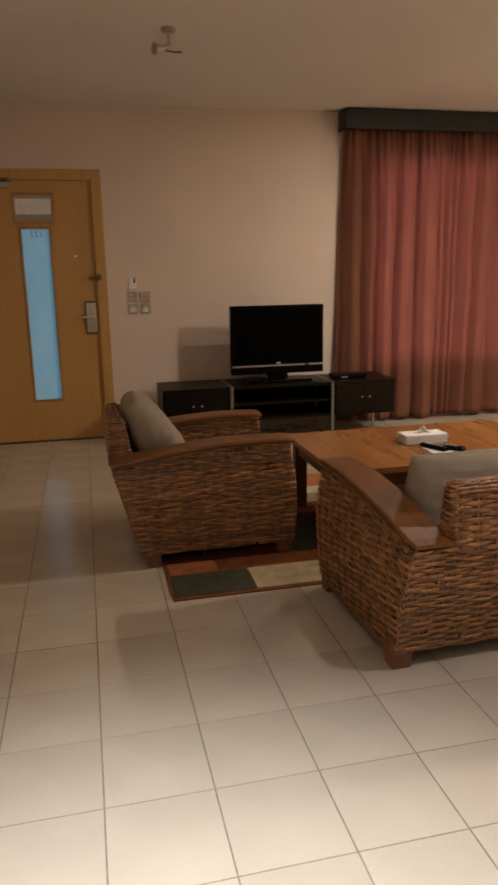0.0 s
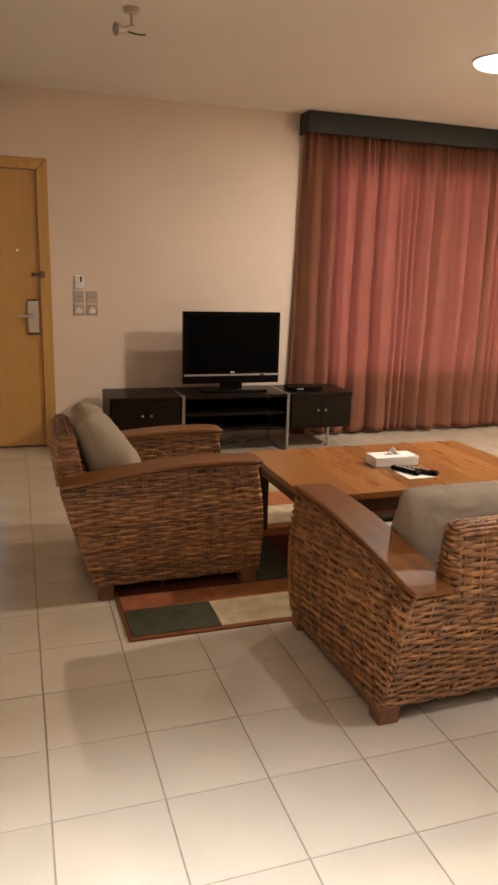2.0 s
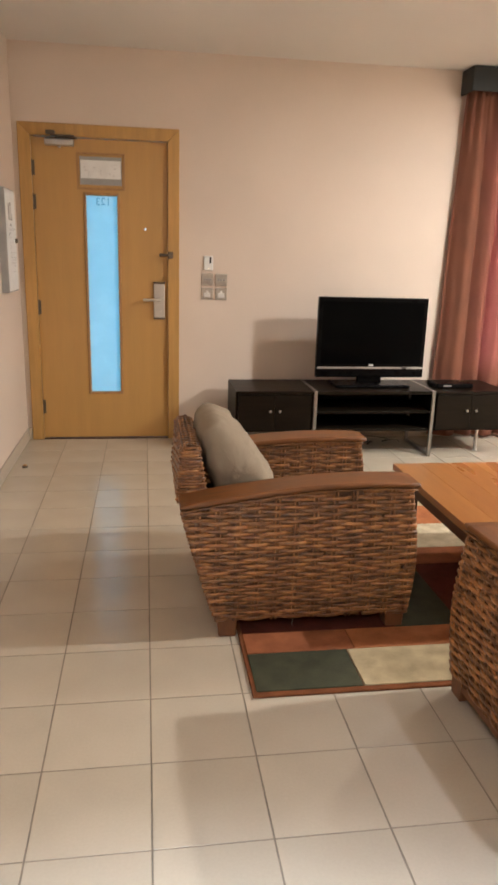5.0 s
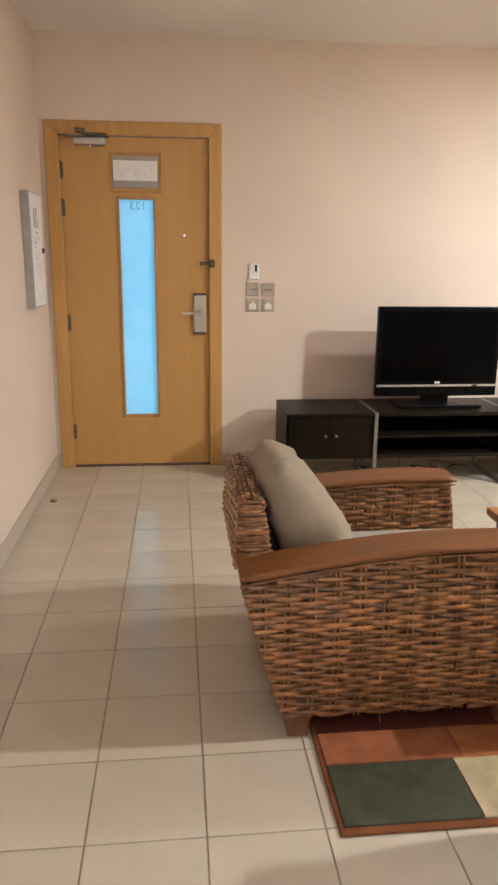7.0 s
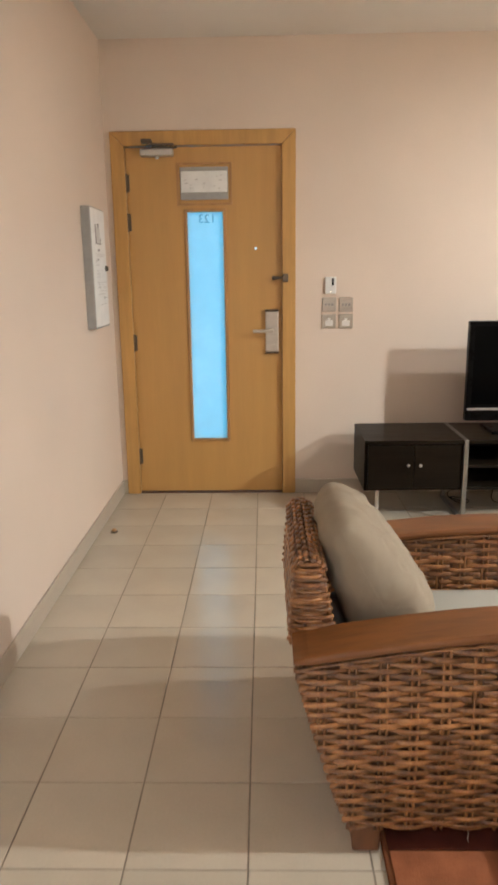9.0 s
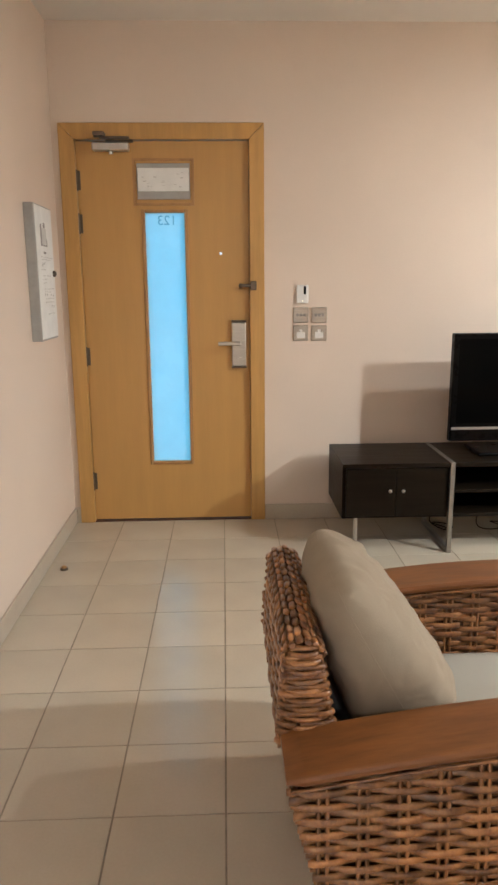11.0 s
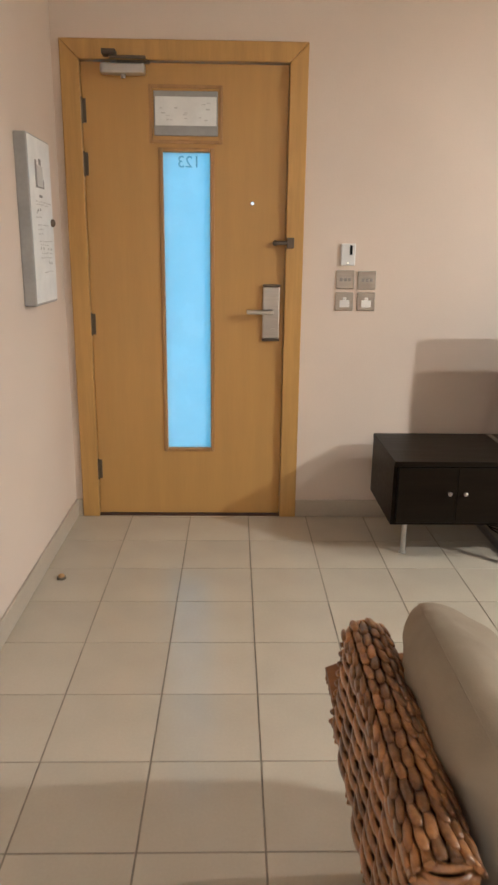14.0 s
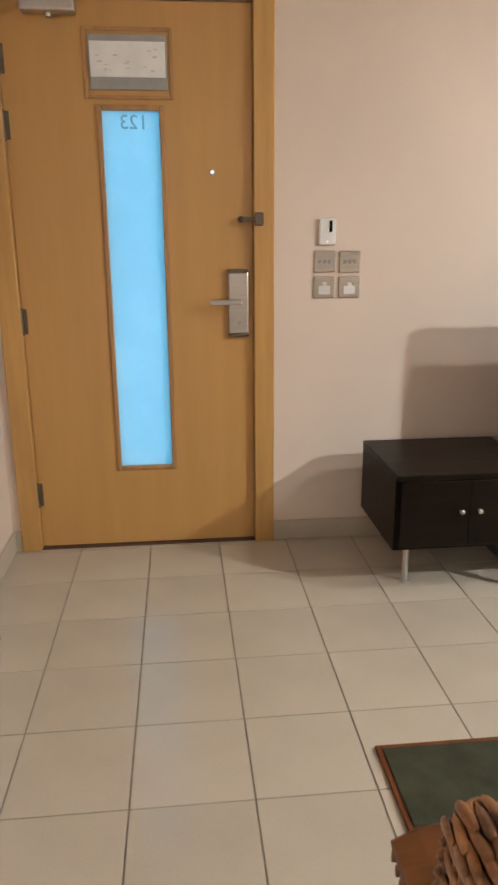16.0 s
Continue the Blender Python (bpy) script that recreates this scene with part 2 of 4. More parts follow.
SK = 0.012
for nm, b in (("baseboard_west", (XW, YS, 0, XW + SK, YN - 0.001, 0.092)), ("baseboard_north", (DX1, YN - SK, 0, WX1, YN, 0.092)),
              ("baseboard_corner", (XW + SK, YN - SK, 0, DX0, YN, 0.092))):
    tagged(part(nm, box(*b, bevel=0.003), SKIRT), "low cream tile skirting along the wall", "baseboard", kind="structure")

# ---- entrance door ----
door = thing("door_1", -0.30, YN, 0, "closed honey veneer entrance door with a tall narrow frosted pane", "door", kind="structure")
FW, FP = 0.083, 0.018


def mitred(x0, z0, x1, z1, cut):
    """A frame member with its ends cut at 45 degrees and rounded arrises."""
    bm = box(x0, YN - FP, z0, x1, YN + 0.15, z1)
    for v in bm.verts:
        cut(v.co)
    bmesh.ops.bevel(bm, geom=bm.edges[:], offset=0.005, segments=3, profile=0.5, affect="EDGES")
    return bm


def cut_left(c):
    if c.z > 1 and c.x > DX0 + 0.01:
        c.z -= FW


def cut_right(c):
    if c.z > 1 and c.x < DX1 - 0.01:
        c.z -= FW


def cut_head(c):
    if c.z < DZ - 0.01:
        c.x += FW if c.x < -0.3 else -FW


part("frame_jamb", mitred(DX0, 0, DX0 + FW, DZ - 0.0006, cut_left), BEECH_EDGE, door)
part("frame_jamb", mitred(DX1 - FW, 0, DX1, DZ - 0.0006, cut_right), BEECH_EDGE, door)
part("frame_head", mitred(DX0, DZ - FW, DX1, DZ, cut_head), BEECH_EDGE, door)
LX0, LX1, LZ0, LZ1, LY0, LY1 = -0.7675, 0.1595, 0.012, 2.138, YN + 0.012, YN + 0.055
GX0, GX1, GZ0, GZ1 = -0.414, -0.190, 0.362, 1.772
SX0, SX1, SZ0, SZ1 = -0.468, -0.136, 1.806, 2.050
leaf = part("door_leaf", merge(
    box(LX0, LY0, LZ0, GX0, LY1, LZ1), box(GX1, LY0, LZ0, LX1, LY1, LZ1), box(GX0, LY0, LZ0, GX1, LY1, GZ0),
    box(GX0, LY0, GZ1, GX1, LY1, LZ1)), BEECH, door)
part("door_stop", box(DX0 + FW, YN + 0.056, 0, DX0 + FW + 0.02, YN + 0.08, DZ - FW), BEAD, door)
part("door_stop", box(DX1 - FW - 0.02, YN + 0.056, 0, DX1 - FW, YN + 0.08, DZ - FW), BEAD, door)
part("threshold", box(DX0 + FW, YN - 0.004, 0.0, DX1 - FW, YN + 0.12, 0.008), TABLEDARK, door, "dark threshold strip")
pane = part("pane", box(GX0 + 0.002, YN + 0.026, GZ0 + 0.002, GX1 - 0.002, YN + 0.034, GZ1 - 0.002), FROST, door, "frosted pane, pale blue with daylight")
pane.visible_shadow = False
BW = 0.016
for b in ((GX0 - BW, GZ0 - BW, GX0 + 0.004, GZ1 + BW), (GX1 - 0.004, GZ0 - BW, GX1 + BW, GZ1 + BW), (GX0 + 0.004, GZ0 - BW, GX1 - 0.004, GZ0 + 0.004), (GX0 + 0.004, GZ1 - 0.004, GX1 - 0.004, GZ1 + BW)):
    part("glazing_bead", box(b[0], LY0 - 0.007, b[1], b[2], LY0 + 0.012, b[3], 0.004), BEAD, door)
for b in ((SX0, SZ0, SX0 + 0.014, SZ1), (SX1 - 0.014, SZ0, SX1, SZ1), (SX0 + 0.014, SZ0, SX1 - 0.014, SZ0 + 0.014), (SX0 + 0.014, SZ1 - 0.014, SX1 - 0.014, SZ1)):
    part("panel_trim", box(b[0], LY0 - 0.005, b[1], b[2], LY0 + 0.001, b[3], 0.0015), BEAD, door)
txt = bpy.data.curves.new("room_number", "FONT")
txt.body, txt.size, txt.align_x, txt.extrude = "123", 0.072, "CENTER", 0.0005
txt.materials.append(BLUEINK)
num = new("room_number", txt)
num.matrix_basis = pose(-0.292, YN + 0.024, 1.706, 90, 0, 180)
num.parent, num.matrix_parent_inverse = door, door.matrix_basis.inverted()
num["label"] = "room number 123 seen mirrored on the pane"
# lock, lever, chain guard, peephole
lock = part("lock_plate", box(0.058, LY0 - 0.022, 0.925, 0.140, LY0, 1.172, 0.006, 2), STEEL, door, "brushed steel electronic lock plate")
part("lock_cap", box(0.056, LY0 - 0.025, 1.172, 0.142, LY0, 1.184, 0.004, 2), DARKMETAL, lock)
part("lock_cap", box(0.056, LY0 - 0.025, 0.913, 0.142, LY0, 0.925, 0.004, 2), DARKMETAL, lock)
part("lever", merge(cyl((0.098, LY0 - 0.02, 1.055), (0.098, LY0 - 0.062, 1.055), 0.011), box(-0.020, LY0 - 0.068, 1.045, 0.110, LY0 - 0.052, 1.066, 0.005, 2)), STEEL, lock, "steel lever handle")
part("thumb_turn", cyl((0.108, LY0 - 0.022, 0.965), (0.108, LY0 - 0.034, 0.965), 0.012), STEEL, lock)
guard = part("door_guard", box(0.165, YN - FP - 0.016, 1.350, 0.200, YN - FP, 1.400, 0.004), DARKMETAL, door, "dark metal swing-bar door guard")
part("guard_bar", merge(box(0.115, YN - FP - 0.014, 1.366, 0.168, YN - FP - 0.004, 1.384, 0.003), dome(0.112, LY0 - 0.022, 1.375, 0.013, 0.013, 0.013)), DARKMETAL, guard)
peep = part("peephole", cyl((0.003, LY0, 1.551), (0.003, LY0 - 0.006, 1.551), 0.010), STEEL, door)
# the lens itself glows, in place of daylight passing through it
part("peephole_lens", cyl((0.003, LY0 - 0.006, 1.551), (0.003, LY0 - 0.0068, 1.551), 0.0065), glow("peephole_glow", (0.9, 0.96, 1.0), 1.4), peep, "bright lens, its glow standing for daylight behind")
for hz in (1.938, 1.713, 0.986, 0.250):
    hinge = part("hinge", cyl((DX0 + FW - 0.002, LY0 - 0.008, hz - 0.055), (DX0 + FW - 0.002, LY0 - 0.008, hz + 0.055), 0.008, seg=12), DARKMETAL, door)
    part("hinge_plate", box(DX0 + FW + 0.002, LY0 - 0.004, hz - 0.05, DX0 + FW + 0.02, LY0 + 0.002, hz + 0.05), DARKMETAL, hinge)
closer = thing("door_closer", -0.575, YN - 0.02, 2.10, "silver hydraulic door closer with a folded arm", "door closer")
part("closer_body", box(-0.672, LY0 - 0.062, 2.082, -0.478, LY0, 2.124, 0.008, 2), ALU, closer)
part("closer_arm", merge(box(-0.60, LY0 - 0.050, 2.124, -0.455, LY0 - 0.028, 2.136, 0.003), box(-0.63, YN - FP - 0.05, 2.137, -0.47, YN - FP - 0.03, 2.148, 0.003)), DARKMETAL, closer, "dark jointed arm")
part("closer_bracket", box(-0.66, YN - FP - 0.055, 2.150, -0.60, YN - FP, 2.172, 0.003), DARKMETAL, closer)
part("closer_screw", cyl((-0.575, LY0 - 0.03, 2.082), (-0.575, LY0 - 0.03, 2.068), 0.011), ALU, closer)
# framed notice on the door
sign = thing("door_notice", -0.302, LY0, 1.93, "white printed notice in a clear grey holder on the door", "sign")
part("holder", box(-0.446, LY0 - 0.009, 1.838, -0.158, LY0 - 0.001, 2.024, 0.002), GREYPL, sign, "grey plastic holder")
part("sheet", box(-0.440, LY0 - 0.012, 1.880, -0.164, LY0 - 0.0095, 2.000), PAPER, sign, "white paper sheet")
rs = random.Random(4)
for i in range(14):
    x, z = rs.uniform(-0.43, -0.19), rs.uniform(1.892, 1.985)
    part("print_mark", box(x, LY0 - 0.0132, z, x + rs.uniform(0.006, 0.020), LY0 - 0.0122, z + rs.uniform(0.002, 0.006)), FAINT, sign)

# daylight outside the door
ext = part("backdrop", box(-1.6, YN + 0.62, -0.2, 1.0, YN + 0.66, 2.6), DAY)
tagged(ext, "plain bright daylight outside the door", "backdrop", kind="structure")

# ---- wall fittings ----
card = thing("key_card_switch", 0.459, YN, 1.326, "white key-card switch with a black slot on the wall", "switch")
part("housing", box(0.425, YN - 0.016, 1.275, 0.494, YN, 1.377, 0.006, 2), WHITEPL, card)
part("card_slot", box(0.466, YN - 0.0185, 1.325, 0.478, YN - 0.0165, 1.369, 0.0), BLACKPL, card)
part("lamp_dot", box(0.456, YN - 0.0185, 1.285, 0.463, YN - 0.0165, 1.291), glow("small_light", (1.0, 0.8, 0.6), 1.5), card)


def switch_plate(x, z, kind):
    s = thing("wall_switch", x, YN, z, "square brushed steel wall plate with " + ("a white rocker switch" if kind else "a row of small push switches"), "switch", "steel plates by the door")
    part("plate", box(x - 0.0435, YN - 0.009, z - 0.0435, x + 0.0435, YN, z + 0.0435, 0.003), STEEL, s)
    if kind:
        part("rocker", box(x - 0.024, YN - 0.013, z - 0.028, x + 0.024, YN - 0.009, z + 0.006, 0.002), WHITEPL, s)
        part("rocker_hub", box(x - 0.009, YN - 0.013, z + 0.006, x + 0.009, YN - 0.009, z + 0.020, 0.002), WHITEPL, s)
    else:
        for k in (-1, 0, 1):
            part("push_switch", box(x + k * 0.020 - 0.007, YN - 0.012, z - 0.008, x + k * 0.020 + 0.007, YN - 0.009, z + 0.008, 0.002), GREYPL, s)
    return s


for x, z, k in ((0.4515, 1.2105, 0), (0.556, 1.2085, 0), (0.4515, 1.108, 1), (0.556, 1.1075, 1)):
    switch_plate(x, z, k)

# notice board on the west wall
PX = XW + 0.048
board = thing("notice_board", XW, 5.76, 1.44, "white wall notice board with printed sheets and grey edges", "notice board")
part("board", box(XW, 5.562, 1.122, PX, 5.885, 1.752, 0.003), GREYPL, board, "grey backing")
part("sheet", box(PX, 5.570, 1.132, PX + 0.003, 5.878, 1.745), PAPER, board)
def mark(name, y, z, w, h, material=None):
    part(name, box(PX + 0.0032, y, z, PX + 0.0040, y + w, z + h), material or FAINT, board)


plan = merge(box(PX + 0.0032, 5.645, 1.565, PX + 0.0042, 5.668, 1.665), box(PX + 0.0032, 5.668, 1.565, PX + 0.0042, 5.765, 1.572),
             box(PX + 0.0032, 5.700, 1.650, PX + 0.0042, 5.735, 1.672), box(PX + 0.0032, 5.755, 1.572, PX + 0.0042, 5.765, 1.600))
part("floor_plan", plan, INK, board, "grey printed plan outline")
part("plan_ground", box(PX + 0.0032, 5.670, 1.574, PX + 0.0038, 5.753, 1.648), FAINT, board)
mark("heading", 5.685, 1.530, 0.045, 0.010, INK)
rb = random.Random(12)
for k, (z, y0, y1) in enumerate(((1.512, 5.63, 5.83), (1.500, 5.64, 5.83), (1.455, 5.62, 5.71), (1.425, 5.64, 5.81), (1.408, 5.64, 5.73), (1.392, 5.64, 5.72), (1.365, 5.65, 5.83), (1.350, 5.66, 5.80), (1.318, 5.67, 5.84), (1.300, 5.66, 5.82), (1.245, 5.70, 5.84))):
    y = y0
    while y < y1 - 0.02:
        w = rb.uniform(0.012, 0.045)
        mark("text_line", y, z + rb.uniform(-0.002, 0.002), w, 0.0045)
        y += w + rb.uniform(0.006, 0.02)
for y, z in ((5.655, 1.478), (5.685, 1.480), (5.640, 1.470), (5.66, 1.335), (5.70, 1.334), (5.775, 1.332), (5.815, 1.330), (5.78, 1.278), (5.815, 1.276)):
    mark("print_mark", y, z, 0.008, 0.010, INK)
part("latch", dome(PX + 0.008, 5.85, 1.44, 0.012, 0.012, 0.016), DARKMETAL, board, "dark round latch")

# door stop on the floor
stop = thing("door_stopper", -0.80, 5.50, 0, "small dark rubber and steel door stopper on the tiles", "door stop")
part("stopper_base", cyl((-0.80, 5.50, 0), (-0.80, 5.50, 0.010), 0.020, 0.018), DARKMETAL, stop)
part("stopper_rubber", dome(-0.80, 5.50, 0.010, 0.014, 0.014, 0.012), BEAD, stop)

# ---- ceiling fixtures ----
def cap_dome(x, y, z, r, h):
    """A shallow bowl that hangs from z."""
    bm = bmesh.new()
    rings = []
    for k in range(7):
        q = math.pi / 2 * k / 7
        rings.append([bm.verts.new((x + r * math.cos(q) * math.cos(2 * math.pi * i / 36), y + r * math.cos(q) * math.sin(2 * math.pi * i / 36), z - h * math.sin(q))) for i in range(36)])
    tip = bm.verts.new((x, y, z - h))
    for p, q in zip(rings, rings[1:]):
        for i in range(36):
            bm.faces.new((p[i], q[i], q[(i + 1) % 36], p[(i + 1) % 36]))
    for i in range(36):
        bm.faces.new((rings[-1][i], tip, rings[-1][(i + 1) % 36]))
    return bm


OPAL = glow("opal_glass", WARM, 9.0)
# the third bowl is out of view, added to carry the fill lamp
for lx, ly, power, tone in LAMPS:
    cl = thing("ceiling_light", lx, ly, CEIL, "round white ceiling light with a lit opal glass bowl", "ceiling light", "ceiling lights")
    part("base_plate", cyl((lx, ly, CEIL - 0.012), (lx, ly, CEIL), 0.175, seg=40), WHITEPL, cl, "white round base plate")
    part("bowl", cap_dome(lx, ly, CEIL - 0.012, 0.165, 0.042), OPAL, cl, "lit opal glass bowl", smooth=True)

for lx, ly, power, beam, tone in DOWNLIGHTS:
    dl = thing("downlight_fitting", lx, ly, CEIL, "small white recessed downlight ring in the ceiling", "ceiling light", "recessed downlights")
    ring = bmesh.new()
    loops = [[ring.verts.new((lx + r * math.cos(2 * math.pi * k / 32), ly + r * math.sin(2 * math.pi * k / 32), CEIL - h)) for k in range(32)] for r, h in ((0.085, 0.0), (0.083, 0.008), (0.064, 0.008), (0.062, 0.0))]
    for p, q in zip(loops, loops[1:]):
        for k in range(32):
            ring.faces.new((p[k], p[(k + 1) % 32], q[(k + 1) % 32], q[k]))
    part("trim_ring", ring, WHITEPL, dl)

SX, SY = 0.608, 4.39
sp = thing("ceiling_spotlight", SX, SY, CEIL, "small silver adjustable ceiling spotlight, switched off", "spotlight")
part("spot_base", merge(cyl((SX, SY, CEIL - 0.016), (SX, SY, CEIL), 0.042, seg=28), cyl((SX, SY, CEIL - 0.026), (SX, SY, CEIL - 0.016), 0.028, 0.041, seg=28)), STEEL, sp, "round steel ceiling plate")
part("spot_stem", merge(cyl((SX, SY, CEIL - 0.085), (SX, SY, CEIL - 0.02), 0.008), cyl((SX + 0.012, SY, CEIL - 0.082), (SX - 0.045, SY - 0.01, CEIL - 0.105), 0.010)), ALU, sp)
part("spot_yoke", pipe([(SX - 0.02, SY - 0.02, CEIL - 0.118), (SX + 0.03, SY - 0.02, CEIL - 0.125), (SX + 0.07, SY - 0.02, CEIL - 0.122)], 0.005), DARKMETAL, sp)
hd = part("spot_head", cyl((SX - 0.035, SY - 0.01, CEIL - 0.108), (SX - 0.085, SY - 0.03, CEIL - 0.116), 0.015, 0.031, 24), STEEL, sp, "silver cone-shaped lamp head")
part("spot_lens", cyl((SX - 0.0855, SY - 0.0302, CEIL - 0.112), (SX - 0.088, SY - 0.0312, CEIL - 0.1122), 0.029, 0.029, 24), GREYPL, hd)

# ---- window and curtain ----
win = thing("window_1", (WX0 + WX1) / 2, YN, WZ0, "aluminium window hidden behind the drawn curtain", "window", kind="structure")
for b in ((WX0, WZ0, WX0 + 0.05, WZ1), (WX1 - 0.05, WZ0, WX1, WZ1), (WX0 + 0.05, WZ0, WX1 - 0.05, WZ0 + 0.05), (WX0 + 0.05, WZ1 - 0.05, WX1 - 0.05, WZ1), (3.675, WZ0 + 0.05, 3.725, WZ1 - 0.05)):
    part("window_frame", box(b[0], YN + 0.05, b[1], b[2], YN + 0.10, b[3], 0.003), ALU, win)
glass = bpy.data.materials.new("window_glass")
glass.use_nodes = True
gb = glass.node_tree.nodes["Principled BSDF"]
gb.inputs["Transmission Weight"].default_value, gb.inputs["Roughness"].default_value, gb.inputs["IOR"].default_value = 1.0, 0.02, 1.45
for a, b in ((WX0 + 0.05, 3.675), (3.725, WX1 - 0.05)):
    p = part("pane", box(a, YN + 0.072, WZ0 + 0.05, b, YN + 0.078, WZ1 - 0.05), glass, win)
    p.visible_shadow = False


def curtain(x0, x1, seed, label):
    """A gathered floor-length curtain: tight pleats at the heading that loosen into wide folds."""
    r = random.Random(seed)
    cur = thing("curtain", (x0 + x1) / 2, 6.12, 0.03, label, "curtain", "curtains at the window")
    nx, nz, z0, z1 = int((x1 - x0) * 150), 50, 0.028, 2.60
    edges = [x0]
    while edges[-1] < x1:
        edges.append(edges[-1] + r.choice((0.06, 0.085, 0.11, 0.15, 0.20)) * r.uniform(0.85, 1.15))
    depth = [min(0.105, 0.030 + 0.42 * (b - a)) * r.uniform(0.75, 1.1) for a, b in zip(edges, edges[1:])]
    tilt = [r.uniform(0.65, 1.5) for _ in edges]
    bm = bmesh.new()
    grid = []
    for j in range(nz + 1):
        f = j / nz
        z, row = z0 + (z1 - z0) * f, []
        top = smooth01(0.80, 1.0, f)
        for i in range(nx + 1):
            x = x0 + (x1 - x0) * i / nx
            u = min(max(x0, x + 0.030 * noise.noise((x * 1.5, z * 0.7, seed))), x1)
            k = max(q for q in range(len(depth)) if edges[q] <= u)
            t = min(1.0, (u - edges[k]) / (edges[k + 1] - edges[k])) ** tilt[k]
            swell = depth[k] * math.sin(math.pi * t) ** 0.75 * (1 - 0.45 * top)
            fine = (0.014 * top + 0.0025) * math.sin(x * 105 + 5 * noise.noise((x * 4, z * 0.6, 7)))
            crease = 0.010 * noise.noise((x * 9, z * 2.2, seed + 5)) * smooth01(0.55, 0.85, f)
            y = 6.188 - swell + fine + crease + 0.012 * noise.noise((x * 1.6, z * 1.1, seed + 3))
            flare = -0.070 * (1 - f) * max(0, 1 - i / (nx * 0.1))
            row.append(bm.verts.new((x + flare + 0.010 * noise.noise((x * 5, z * 1.5, 2)), max(6.068, min(y, 6.212)), z)))
        grid.append(row)
    for a, b in zip(grid, grid[1:]):
        for i in range(nx):
            bm.faces.new((a[i], a[i + 1], b[i + 1], b[i]))
    ob = part("curtain_cloth", bm, CURTAIN, cur, smooth=True)
    so = ob.modifiers.new("thickness", "SOLIDIFY")
    so.thickness = 0.002
    part("heading_tape", box(x0 + 0.03, 6.118, 2.585, x1, 6.132, 2.625), CURTAIN, cur)
    return cur


curtain(2.315, 4.20, 11, "drawn rust-red floor-length curtain beside the television")
curtain(4.16, 5.10, 23, "second rust-red floor-length curtain under the pelmet")
pel = thing("pelmet", 3.7, 6.1, 2.54, "long dark charcoal fabric pelmet box over the curtains", "pelmet")
part("pelmet_front", box(2.285, 6.035, 2.553, 5.15, 6.053, CEIL - 0.006, 0.003), PELMET, pel)
part("pelmet_end", box(2.285, 6.053, 2.553, 2.303, YN, CEIL - 0.006, 0.002), PELMET, pel)
part("pelmet_top", box(2.303, 6.053, CEIL - 0.022, 5.15, YN, CEIL - 0.006), PELMET, pel)
part("curtain_rail", box(2.303, 6.112, 2.625, 5.15, 6.138, 2.648), ALU, pel)

# ---- woven seats ----
def strand(bm, rings):
    """A closed band through rings of points."""
    vs = [[bm.verts.new(p) for p in ring] for ring in rings]
    n = len(vs[0])
    for a, b in zip(vs, vs[1:]):
        for k in range(n):
            bm.faces.new((a[k], a[(k + 1) % n], b[(k + 1) % n], b[k]))
    bm.faces.new(vs[0][::-1])
    bm.faces.new(vs[-1])


PITCH, ROW = 0.072, 0.0138


def weave(place, v0, v1, left, right, top=None, seed=0, row=ROW, pitch=PITCH, amp=0.0048, gaps=(), stakes=True):
    """Rattan: level canes over and under pairs of upright stakes. place(u, v, d) gives a point d proud of the surface."""
    r = random.Random(seed)
    bm = bmesh.new()
    n = int(round((v1 - v0) / row))
    row = (v1 - v0) / n
    step = pitch / 6
    for i in range(n):
        v = v0 + (i + 0.5) * row
        a, b = left(v), right(v)
        count = max(3, int((b - a) / step))
        flip = math.pi * (i % 2)
        rings = []
        h, th = row * r.uniform(0.58, 0.68), r.uniform(0.0038, 0.0050)
        lift, sway = r.uniform(-0.0012, 0.0012), r.uniform(0, 6)
        for k in range(count + 1):
            u = a + (b - a) * k / count
            vv = v + 0.0014 * math.sin(u * 21 + sway) + lift
            if (top and vv - row * 0.1 > top(u)) or any(g[0] < u < g[1] and g[2] < v < g[3] for g in gaps):
                if len(rings) > 2:
                    strand(bm, rings)
                rings = []
                continue
            wv = math.cos(math.pi * u / pitch + flip)
            d = amp * math.copysign(abs(wv) ** 0.55, wv)
            hh = h * (1 - 0.10 * max(0, -wv))
            rings.append([place(u, vv + hh * math.cos(q), d + th * math.sin(q)) for q in (0.0, 1.05, 2.09, 3.14, 4.19, 5.24)])
            if r.random() < 0.008 and len(rings) > 3:   # a joint between two canes
                strand(bm, rings)
                rings = []
        if len(rings) > 2:
            strand(bm, rings)
    lo, hi = min(left(v0), left(v1)), max(right(v0), right(v1))
    for k in range(math.floor(lo / pitch), math.ceil(hi / pitch) + 1) if stakes else ():
        for off in (-0.0075, 0.0075):
            u = k * pitch + off
            rings = []
            for j in range(n + 1):
                v = v0 + (v1 - v0) * j / n
                if left(v) + 0.004 <= u <= right(v) - 0.004 and (top is None or v < top(u)):
                    rings.append([place(u + 0.0048 * math.cos(q), v, 0.0030 + 0.0044 * math.sin(q)) for q in (0.4, 1.97, 3.54, 5.11)])
            if len(rings) > 2:
                strand(bm, rings)
    return bm


